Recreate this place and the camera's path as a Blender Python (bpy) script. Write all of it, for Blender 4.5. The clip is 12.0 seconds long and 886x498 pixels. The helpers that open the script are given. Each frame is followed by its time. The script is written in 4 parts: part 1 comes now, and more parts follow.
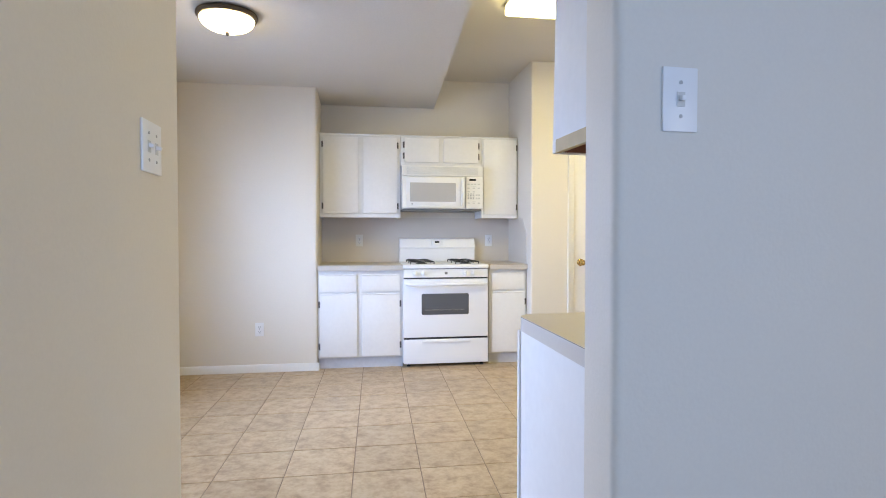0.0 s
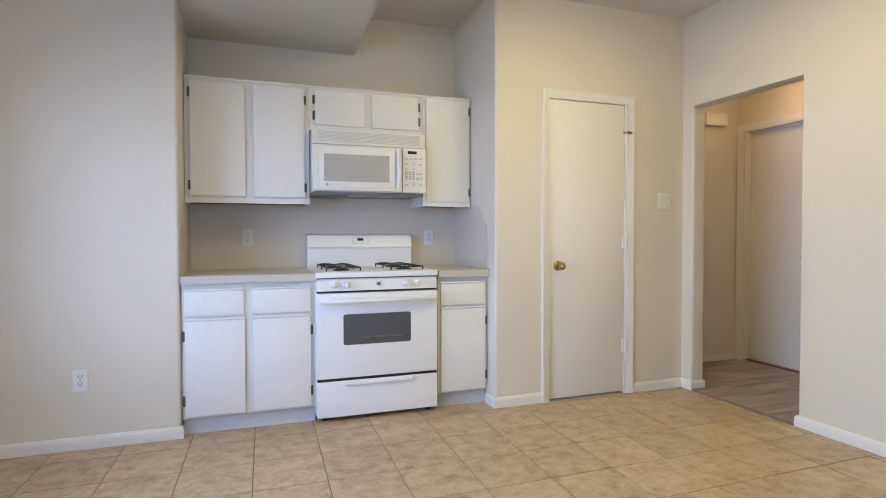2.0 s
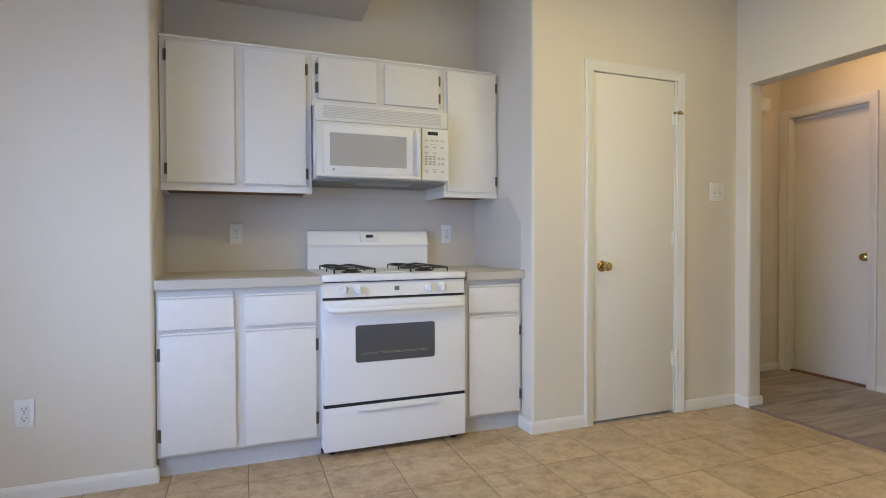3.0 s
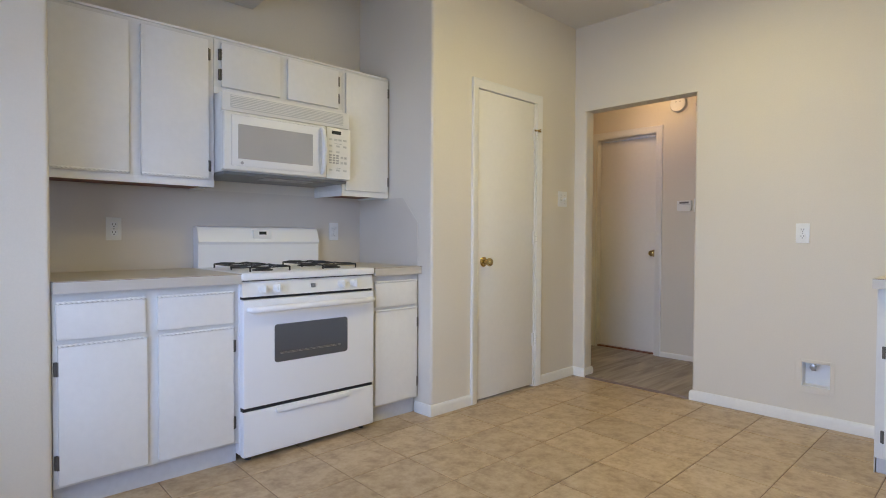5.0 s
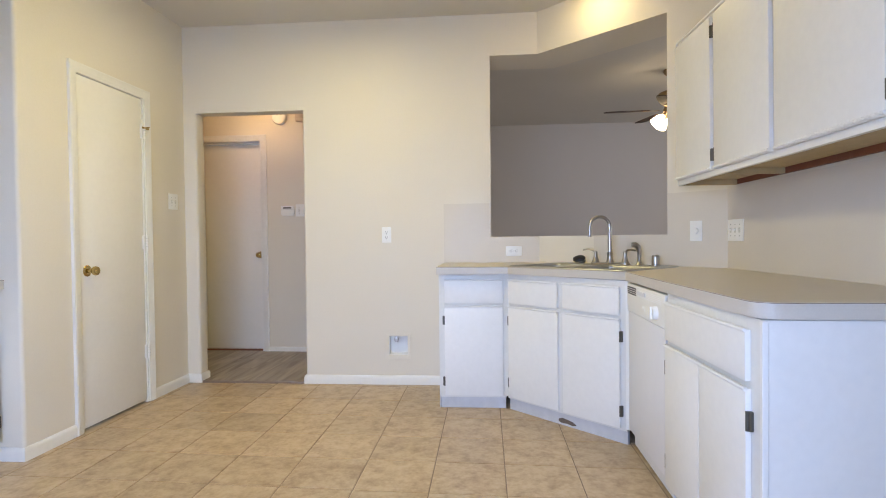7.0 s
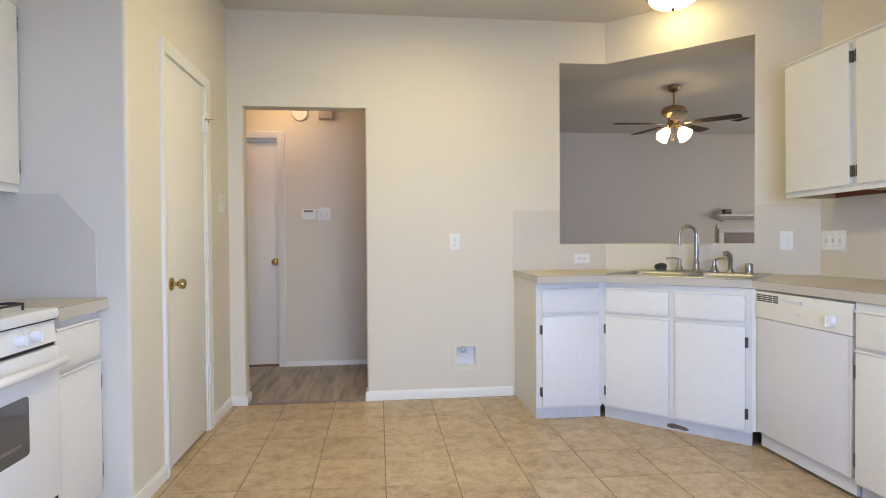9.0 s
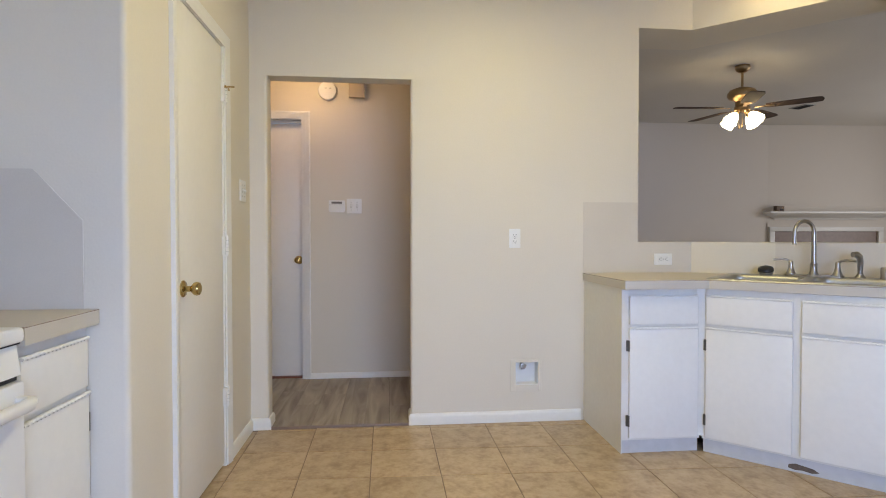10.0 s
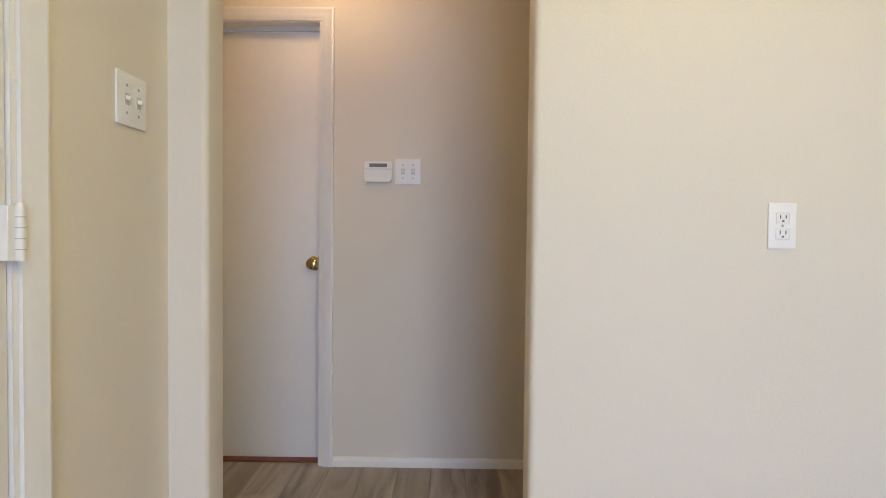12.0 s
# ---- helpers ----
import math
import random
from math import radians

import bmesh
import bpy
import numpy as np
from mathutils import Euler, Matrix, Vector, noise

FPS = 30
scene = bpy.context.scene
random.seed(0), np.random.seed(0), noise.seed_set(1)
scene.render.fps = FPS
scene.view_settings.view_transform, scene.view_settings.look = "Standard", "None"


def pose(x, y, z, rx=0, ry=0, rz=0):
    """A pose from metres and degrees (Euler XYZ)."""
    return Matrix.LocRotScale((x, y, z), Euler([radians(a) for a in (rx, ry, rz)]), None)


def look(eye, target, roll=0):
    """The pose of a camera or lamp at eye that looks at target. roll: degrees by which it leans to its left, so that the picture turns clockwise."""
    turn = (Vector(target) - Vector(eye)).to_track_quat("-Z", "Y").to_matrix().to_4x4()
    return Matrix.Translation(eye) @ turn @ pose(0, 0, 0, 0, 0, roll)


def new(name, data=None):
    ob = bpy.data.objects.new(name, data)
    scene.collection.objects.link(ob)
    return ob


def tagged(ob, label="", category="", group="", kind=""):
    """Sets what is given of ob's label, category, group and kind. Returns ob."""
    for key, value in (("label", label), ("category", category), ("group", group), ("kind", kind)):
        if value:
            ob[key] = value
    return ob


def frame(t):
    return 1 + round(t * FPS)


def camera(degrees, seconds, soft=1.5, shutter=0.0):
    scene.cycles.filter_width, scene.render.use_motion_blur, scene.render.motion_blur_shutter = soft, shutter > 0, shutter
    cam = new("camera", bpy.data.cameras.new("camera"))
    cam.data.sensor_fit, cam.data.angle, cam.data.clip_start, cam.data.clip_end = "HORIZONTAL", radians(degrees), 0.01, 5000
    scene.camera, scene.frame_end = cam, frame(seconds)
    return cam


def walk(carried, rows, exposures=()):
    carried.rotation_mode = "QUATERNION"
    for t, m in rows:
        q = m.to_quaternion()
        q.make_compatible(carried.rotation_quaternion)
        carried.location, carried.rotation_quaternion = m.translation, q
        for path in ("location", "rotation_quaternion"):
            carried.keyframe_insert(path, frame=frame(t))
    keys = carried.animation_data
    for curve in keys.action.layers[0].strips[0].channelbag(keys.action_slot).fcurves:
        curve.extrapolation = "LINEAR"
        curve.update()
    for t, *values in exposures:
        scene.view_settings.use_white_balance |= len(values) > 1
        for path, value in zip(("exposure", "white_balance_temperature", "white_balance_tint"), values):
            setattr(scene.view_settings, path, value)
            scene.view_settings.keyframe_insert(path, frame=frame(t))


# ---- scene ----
cam = camera(76.9, 12.0, soft=1.0)
PATH = [
    (0, (0.11, 0.124, 1.157), (0.414, 2.1, 1.11), 0.0),
    (0.5, (0.096, 0.514, 1.132), (0.572, 2.456, 1.089), 0.0),
    (1, (0.087, 0.896, 1.138), (0.585, 2.833, 1.09), -0.2),
    (1.5, (0.104, 1.243, 1.139), (0.662, 3.163, 1.097), -0.1),
    (2, (0.107, 1.626, 1.121), (0.779, 3.509, 1.074), -0.1),
    (2.5, (0.101, 1.973, 1.102), (0.803, 3.845, 1.06), -0.0),
    (2.7, (0.084, 2.092, 1.089), (0.804, 3.957, 1.051), -0.1),
    (4.3, (-0.305, 2.579, 1.058), (0.682, 4.318, 1.011), 0.4),
    (4.5, (-0.407, 2.58, 1.049), (0.739, 4.218, 1.004), 0.5),
    (5, (-0.617, 2.459, 1.081), (0.766, 3.903, 1.037), 0.3),
    (5.5, (-0.834, 2.353, 1.071), (0.756, 3.565, 1.044), -0.1),
    (6, (-0.929, 2.288, 1.068), (0.895, 3.108, 1.043), -0.3),
    (6.5, (-0.916, 2.369, 1.034), (1.024, 2.854, 1.018), -0.5),
    (6.7, (-0.932, 2.443, 1.066), (1.037, 2.795, 1.039), -0.6),
    (8.3, (-0.85, 3.502, 1.106), (1.135, 3.264, 1.07), -0.6),
    (8.5, (-0.829, 3.61, 1.108), (1.159, 3.396, 1.075), -0.5),
    (9, (-0.787, 3.877, 1.129), (1.201, 3.659, 1.095), -0.4),
    (9.5, (-0.522, 4.027, 1.123), (1.464, 3.798, 1.086), -0.2),
    (10, (-0.155, 4.117, 1.119), (1.835, 3.923, 1.077), -0.0),
    (10.5, (0.275, 4.195, 1.12), (2.266, 4.01, 1.073), 0.1),
    (11, (0.772, 4.191, 1.099), (2.765, 4.029, 1.05), 0.2),
    (11.5, (1.268, 4.189, 1.107), (3.266, 4.127, 1.052), 0.3),
    (12, (1.74, 4.195, 1.083), (3.74, 4.217, 1.029), 0.6),
]
EXPOSURES = [(0.0, -0.06), (1.0, -0.04), (1.5, -0.24), (2.0, -0.44), (2.5, -0.56), (4.3, -0.8), (5.0, -0.76), (5.5, -0.7), (6.0, -0.46), (6.5, -0.38), (8.5, -0.25), (9.0, -0.4), (9.5, -0.48), (10.0, -0.54), (10.5, -0.58), (11.0, -0.52), (11.5, -0.44), (12.0, -0.34)]
walk(cam, [(t, look(eye, target, roll)) for t, eye, target, roll in PATH], EXPOSURES)

# ---- world and light ----
world = bpy.data.worlds.new("sky")
scene.world = world
world.use_nodes = True
wn = world.node_tree
sky = wn.nodes.new("ShaderNodeTexSky")
sky.sky_type, sky.sun_disc = "NISHITA", False
sky.sun_elevation, sky.sun_rotation = radians(40), radians(150)
wn.links.new(sky.outputs[0], wn.nodes["Background"].inputs[0])
wn.nodes["Background"].inputs[1].default_value = 0.12


def area_lamp(name, m, w, h, watts, colour, spread=180):
    lamp = bpy.data.lights.new(name, "AREA")
    lamp.shape, lamp.size, lamp.size_y, lamp.energy, lamp.color = "RECTANGLE", w, h, watts, colour
    ob = new(name, lamp)
    ob.matrix_world = m
    lamp.spread = radians(spread)
    return ob


COOL = (0.445, 0.60, 1.0)
area_lamp("window_daylight", look((-1.475, 3.36, 1.31), (1.0, 3.36, 1.31)), 1.78, 1.40, 140, COOL, 145)
area_lamp("living_daylight", look((0.35, -1.95, 1.35), (0.35, 0.0, 1.3)), 1.2, 1.6, 42, (0.25, 0.48, 1.0))
# Added fill that brightens the living room's far walls; its source is unseen.
area_lamp("living_side_fill", look((4.6, -3.9, 1.4), (4.6, 0.0, 1.3)), 2.0, 1.5, 84, (0.90, 0.89, 0.95))
area_lamp("panel_tubes", look((1.74, 3.58, 2.612), (1.74, 3.5801, 0.0)), 1.2, 0.34, 19, (1.0, 0.86, 0.40))

# ---- materials ----


def mat(name, colour, rough=0.5, metal=0.0, grain=60.0, vary=0.06, bump=0.0, bump_scale=200.0, blotch=3.0, emit=0.0, coat=0.0):
    m = bpy.data.materials.new(name)
    m.use_nodes = True
    nt = m.node_tree
    b = nt.nodes["Principled BSDF"]
    tex = nt.nodes.new("ShaderNodeTexCoord")
    fine, wide = nt.nodes.new("ShaderNodeTexNoise"), nt.nodes.new("ShaderNodeTexNoise")
    fine.inputs["Scale"].default_value, wide.inputs["Scale"].default_value = grain, blotch
    fine.inputs["Detail"].default_value, wide.inputs["Detail"].default_value = 4, 3
    for n in (fine, wide):
        nt.links.new(tex.outputs["Object"], n.inputs["Vector"])
    add = nt.nodes.new("ShaderNodeMath")
    add.operation = "ADD"
    nt.links.new(fine.outputs["Fac"], add.inputs[0])
    nt.links.new(wide.outputs["Fac"], add.inputs[1])
    span = nt.nodes.new("ShaderNodeMapRange")
    span.inputs["From Min"].default_value, span.inputs["From Max"].default_value = 0.6, 1.4
    span.inputs["To Min"].default_value, span.inputs["To Max"].default_value = 1 - vary, 1 + vary
    nt.links.new(add.outputs[0], span.inputs["Value"])
    mul = nt.nodes.new("ShaderNodeVectorMath")
    mul.operation = "SCALE"
    mul.inputs[0].default_value = colour
    nt.links.new(span.outputs["Result"], mul.inputs["Scale"])
    nt.links.new(mul.outputs[0], b.inputs["Base Color"])
    rr = nt.nodes.new("ShaderNodeMapRange")
    rr.inputs["To Min"].default_value, rr.inputs["To Max"].default_value = max(rough - 0.06, 0.02), min(rough + 0.06, 1)
    nt.links.new(wide.outputs["Fac"], rr.inputs["Value"])
    nt.links.new(rr.outputs["Result"], b.inputs["Roughness"])
    b.inputs["Metallic"].default_value = metal
    b.inputs["Coat Weight"].default_value = coat
    if bump:
        bn = nt.nodes.new("ShaderNodeTexNoise")
        bn.inputs["Scale"].default_value, bn.inputs["Detail"].default_value = bump_scale, 3
        nt.links.new(tex.outputs["Object"], bn.inputs["Vector"])
        bu = nt.nodes.new("ShaderNodeBump")
        bu.inputs["Strength"].default_value, bu.inputs["Distance"].default_value = bump, 0.002
        nt.links.new(bn.outputs["Fac"], bu.inputs["Height"])
        nt.links.new(bu.outputs["Normal"], b.inputs["Normal"])
    if emit:
        b.inputs["Emission Color"].default_value = (*colour, 1)
        b.inputs["Emission Strength"].default_value = emit
    return m


def ramp(nt, stops):
    r = nt.nodes.new("ShaderNodeValToRGB")
    while len(r.color_ramp.elements) < len(stops):
        r.color_ramp.elements.new(0.5)
    for e, (p, c) in zip(r.color_ramp.elements, stops):
        e.position, e.color = p, (*c, 1)
    return r


def tile_material():
    m = mat("beige_ceramic", (0.5, 0.4, 0.3), 0.34, bump=0.12, bump_scale=60)
    nt = m.node_tree
    b, tex = nt.nodes["Principled BSDF"], nt.nodes["Texture Coordinate"]
    info = nt.nodes.new("ShaderNodeObjectInfo")
    shift = nt.nodes.new("ShaderNodeVectorMath")
    shift.operation = "MULTIPLY_ADD"
    shift.inputs[1].default_value = (1, 1, 1)
    spread = nt.nodes.new("ShaderNodeMath")
    spread.operation = "MULTIPLY"
    spread.inputs[1].default_value = 37.0
    nt.links.new(info.outputs["Random"], spread.inputs[0])
    nt.links.new(tex.outputs["Object"], shift.inputs[0])
    nt.links.new(spread.outputs[0], shift.inputs[2])
    n1, n2 = nt.nodes.new("ShaderNodeTexNoise"), nt.nodes.new("ShaderNodeTexNoise")
    n1.inputs["Scale"].default_value, n1.inputs["Detail"].default_value, n1.inputs["Roughness"].default_value = 13, 6, 0.62
    n2.inputs["Scale"].default_value, n2.inputs["Detail"].default_value = 45, 4
    for n in (n1, n2):
        nt.links.new(shift.outputs[0], n.inputs["Vector"])
    r = ramp(nt, [(0.30, (0.32, 0.218, 0.120)), (0.45, (0.425, 0.306, 0.178)), (0.59, (0.505, 0.382, 0.236)), (0.75, (0.55, 0.436, 0.288))])
    mix = nt.nodes.new("ShaderNodeMath")
    mix.operation = "MULTIPLY_ADD"
    mix.inputs[1].default_value = 0.35
    nt.links.new(n2.outputs["Fac"], mix.inputs[0])
    sub = nt.nodes.new("ShaderNodeMath")
    sub.operation = "SUBTRACT"
    sub.inputs[1].default_value = 0.175
    nt.links.new(n1.outputs["Fac"], sub.inputs[0])
    nt.links.new(sub.outputs[0], mix.inputs[2])
    nt.links.new(mix.outputs[0], r.inputs[0])
    tone = nt.nodes.new("ShaderNodeMapRange")
    tone.inputs["To Min"].default_value, tone.inputs["To Max"].default_value = 0.93, 1.07
    nt.links.new(info.outputs["Random"], tone.inputs["Value"])
    sc = nt.nodes.new("ShaderNodeVectorMath")
    sc.operation = "SCALE"
    nt.links.new(r.outputs[0], sc.inputs[0])
    nt.links.new(tone.outputs["Result"], sc.inputs["Scale"])
    nt.links.new(sc.outputs[0], b.inputs["Base Color"])
    return m


def plank_material(name, dark, light, stretch=(1.1, 9, 9)):
    m = mat(name, light, 0.45, bump=0.15, bump_scale=90)
    nt = m.node_tree
    b, tex = nt.nodes["Principled BSDF"], nt.nodes["Texture Coordinate"]
    info = nt.nodes.new("ShaderNodeObjectInfo")
    spread = nt.nodes.new("ShaderNodeMath")
    spread.operation = "MULTIPLY"
    spread.inputs[1].default_value = 53.0
    nt.links.new(info.outputs["Random"], spread.inputs[0])
    shift = nt.nodes.new("ShaderNodeVectorMath")
    shift.operation = "MULTIPLY_ADD"
    shift.inputs[1].default_value = stretch
    nt.links.new(tex.outputs["Object"], shift.inputs[0])
    nt.links.new(spread.outputs[0], shift.inputs[2])
    n = nt.nodes.new("ShaderNodeTexNoise")
    n.inputs["Scale"].default_value, n.inputs["Detail"].default_value, n.inputs["Distortion"].default_value = 1.2, 7, 1.2
    nt.links.new(shift.outputs[0], n.inputs["Vector"])
    r = ramp(nt, [(0.32, dark), (0.68, light)])
    nt.links.new(n.outputs["Fac"], r.inputs[0])
    nt.links.new(r.outputs[0], b.inputs["Base Color"])
    return m


PAINT = mat("cream_wall_paint", (0.72, 0.668, 0.57), 0.62, grain=130, vary=0.025, bump=0.22, bump_scale=120, blotch=1.3)
LIVING_PAINT = mat("taupe_wall_paint", (0.69, 0.635, 0.56), 0.62, grain=130, vary=0.03, bump=0.2, bump_scale=120, blotch=1.3)
CEIL = mat("ceiling_texture", (0.66, 0.63, 0.57), 0.8, grain=90, vary=0.04, bump=0.5, bump_scale=70, blotch=1.6)
TRIM = mat("white_gloss_trim", (0.78, 0.765, 0.72), 0.38, grain=40, vary=0.03, bump=0.05, bump_scale=60)
DOORW = mat("door_paint", (0.78, 0.755, 0.70), 0.42, grain=30, vary=0.025, bump=0.06, bump_scale=45)
CAB = mat("cabinet_white_paint", (0.795, 0.785, 0.755), 0.42, grain=35, vary=0.03, bump=0.10, bump_scale=50)
FRAME = mat("cabinet_frame_paint", (0.73, 0.72, 0.685), 0.46, grain=35, vary=0.04, bump=0.10, bump_scale=50)
# The shade under the cabinets is darkened into this paint.
TOEK = mat("toe_kick_paint_and_shade", (0.58, 0.585, 0.60), 0.5, grain=30, vary=0.08, bump=0.12)
LAMIN = mat("beige_laminate", (0.585, 0.52, 0.42), 0.36, grain=260, vary=0.06, bump=0.03, blotch=5)
SPLASH = mat("greige_splash_laminate", (0.655, 0.60, 0.515), 0.42, grain=240, vary=0.035, blotch=4)
EDGE = mat("laminate_edge", (0.56, 0.52, 0.46), 0.4, grain=200, vary=0.05)
SEAM = mat("brown_seam", (0.16, 0.11, 0.075), 0.6)
TILE = tile_material()
GROUT = mat("grout", (0.265, 0.20, 0.14), 0.9, grain=300, vary=0.15, bump=0.4)
PLANK = plank_material("grey_oak_plank", (0.19, 0.155, 0.125), (0.43, 0.375, 0.32))
CARPET = mat("beige_carpet", (0.42, 0.36, 0.28), 0.95, grain=400, vary=0.15, bump=0.8, bump_scale=500)
ENAMEL = mat("white_enamel", (0.84, 0.845, 0.85), 0.28, grain=10, vary=0.006)
for link_ in list(ENAMEL.node_tree.links):
    if link_.to_socket.name == "Roughness":
        ENAMEL.node_tree.links.remove(link_)
ENAMEL.node_tree.nodes["Principled BSDF"].inputs["Roughness"].default_value = 0.32
BISQUE = mat("bisque_plastic", (0.80, 0.79, 0.735), 0.30, grain=15, vary=0.02)
PLASTIC = mat("white_plastic", (0.82, 0.82, 0.80), 0.32, grain=15, vary=0.02)
ALMOND = mat("pale_grey_appliance_plastic", (0.73, 0.73, 0.755), 0.34, grain=15, vary=0.02)
GREYP = mat("grey_plastic", (0.42, 0.42, 0.40), 0.4)
BUTTON = mat("pale_grey_button", (0.60, 0.60, 0.56), 0.4)
BLACK = mat("black_iron", (0.018, 0.018, 0.02), 0.45, bump=0.2)
DARK = mat("dark_gap", (0.02, 0.02, 0.022), 0.7)
OVENGLASS = mat("dark_oven_glass", (0.085, 0.09, 0.10), 0.07, vary=0.02, coat=0.5)
MWGLASS = mat("microwave_window", (0.46, 0.45, 0.43), 0.12, grain=900, vary=0.10, coat=0.3)
DISPLAY = mat("dark_display", (0.03, 0.035, 0.03), 0.15)
BRASS = mat("polished_brass", (0.56, 0.42, 0.18), 0.16, 1.0, grain=20, vary=0.05)
STEEL = mat("brushed_steel", (0.44, 0.44, 0.435), 0.40, 1.0, grain=120, vary=0.08)
NICKEL = mat("satin_nickel", (0.40, 0.375, 0.34), 0.30, 1.0, vary=0.04)
FANBRASS = mat("antique_fan_brass", (0.42, 0.29, 0.15), 0.34, 1.0, grain=20, vary=0.05)
BRONZE = mat("dark_bronze", (0.10, 0.075, 0.055), 0.4, 0.8)
HINGE = mat("aged_hinge_metal", (0.13, 0.12, 0.105), 0.45, 0.7)
SLOT = mat("grey_socket_slot", (0.17, 0.17, 0.165), 0.6)
CHIME = mat("tan_chime_plastic", (0.54, 0.46, 0.37), 0.45, grain=20, vary=0.04)
UNDER = mat("grey_underside_metal", (0.22, 0.22, 0.21), 0.45, 0.3, vary=0.08)
RUSTBOX = mat("brown_metal_box", (0.15, 0.11, 0.08), 0.45, 0.5, vary=0.2)
RAWWOOD = mat("raw_cabinet_wood_and_shade", (0.52, 0.40, 0.22), 0.65, grain=25, vary=0.10)
REDWOOD = mat("reddish_wood_cleat_and_shade", (0.19, 0.065, 0.035), 0.55, grain=25, vary=0.15)
BLADE = mat("walnut_fan_blade", (0.06, 0.037, 0.026), 0.7, grain=30, vary=0.2)
DIRT = mat("bare_particle_board", (0.13, 0.10, 0.08), 0.9, grain=90, vary=0.3, bump=0.6)
LIT = mat("lit_glass", (1.0, 0.80, 0.42), 0.4, emit=22.0)
LITSINK = mat("bright_lit_glass", (1.0, 0.78, 0.38), 0.4, emit=17.0)
LITFAN = mat("lit_fan_glass", (1.0, 0.78, 0.46), 0.4, emit=15.0)
LITHALL = mat("lit_hall_glass", (1.0, 0.65, 0.34), 0.4, emit=25.0)
LITPANEL = mat("lit_prismatic_diffuser", (1.0, 0.85, 0.38), 0.4, emit=8.0)
SLAT = mat("white_blind_slat", (0.84, 0.85, 0.86), 0.45, vary=0.02)
snt = SLAT.node_tree
thin, blend = snt.nodes.new("ShaderNodeBsdfTranslucent"), snt.nodes.new("ShaderNodeMixShader")
thin.inputs["Color"].default_value, blend.inputs[0].default_value = (0.80, 0.84, 0.90, 1), 0.22
snt.links.new(snt.nodes["Principled BSDF"].outputs[0], blend.inputs[1])
snt.links.new(thin.outputs[0], blend.inputs[2])
snt.links.new(blend.outputs[0], snt.nodes["Material Output"].inputs[0])
HEARTH = mat("brown_hearth_tile", (0.24, 0.175, 0.14), 0.4, grain=20, vary=0.2)
GLASS = bpy.data.materials.new("window_glass")
GLASS.use_nodes = True
gb = GLASS.node_tree.nodes["Principled BSDF"]
gb.inputs["Transmission Weight"].default_value, gb.inputs["Roughness"].default_value, gb.inputs["IOR"].default_value = 1.0, 0.0, 1.45

# ---- mesh helpers ----


def box(bm, x0, x1, y0, y1, z0, z1, bevel=0.0, seg=2):
    start = len(bm.verts)
    vs = [bm.verts.new((x, y, z)) for x in (x0, x1) for y in (y0, y1) for z in (z0, z1)]
    fs = [bm.faces.new([vs[i] for i in q]) for q in ((0, 1, 3, 2), (4, 6, 7, 5), (0, 4, 5, 1), (2, 3, 7, 6), (0, 2, 6, 4), (1, 5, 7, 3))]
    if bevel:
        es = list({e for f in fs for e in f.edges})
        bmesh.ops.bevel(bm, geom=es, offset=bevel, segments=seg, profile=0.6, affect="EDGES")
    return bm


def one_box(*a, **k):
    return box(bmesh.new(), *a, **k)


def rounded(points):
    """Points (x, y) or (x, y, radius): the corners with a radius become arcs."""
    out, n = [], len(points)
    for i, p in enumerate(points):
        if len(p) == 2:
            out.append(Vector(p))
            continue
        c = Vector(p[:2])
        a, b = (Vector(points[i - 1][:2]) - c).normalized(), (Vector(points[(i + 1) % n][:2]) - c).normalized()
        half = a.angle(b) / 2
        d = p[2] / math.tan(half)
        centre = c + (a + b).normalized() * (p[2] / math.sin(half))
        s, e = c + a * d - centre, c + b * d - centre
        turn = s.angle_signed(e)
        for k in range(7):
            w = -turn * k / 6
            out.append(centre + Vector((s.x * math.cos(w) - s.y * math.sin(w), s.x * math.sin(w) + s.y * math.cos(w))))
    return out


def prism(points, z0, z1, bm=None):
    bm = bm or bmesh.new()
    pts = rounded(points)
    lo = [bm.verts.new((p.x, p.y, z0)) for p in pts]
    hi = [bm.verts.new((p.x, p.y, z1)) for p in pts]
    n = len(pts)
    made = [bm.faces.new(lo[::-1]), bm.faces.new(hi)]
    made += [bm.faces.new((lo[i], lo[(i + 1) % n], hi[(i + 1) % n], hi[i])) for i in range(n)]
    bmesh.ops.recalc_face_normals(bm, faces=made)
    return bm


def lathe(profile, n=24, bm=None, m=None):
    bm = bm or bmesh.new()
    rings = []
    for r, z in profile:
        ring = [bm.verts.new((r * math.cos(2 * math.pi * k / n), r * math.sin(2 * math.pi * k / n), z)) for k in range(n)]
        rings.append(ring)
    for a, b in zip(rings, rings[1:]):
        for k in range(n):
            bm.faces.new((a[k], a[(k + 1) % n], b[(k + 1) % n], b[k]))
    bm.faces.new(rings[0][::-1])
    bm.faces.new(rings[-1])
    if m:
        bmesh.ops.transform(bm, matrix=m, verts=[v for r in rings for v in r])
    return bm


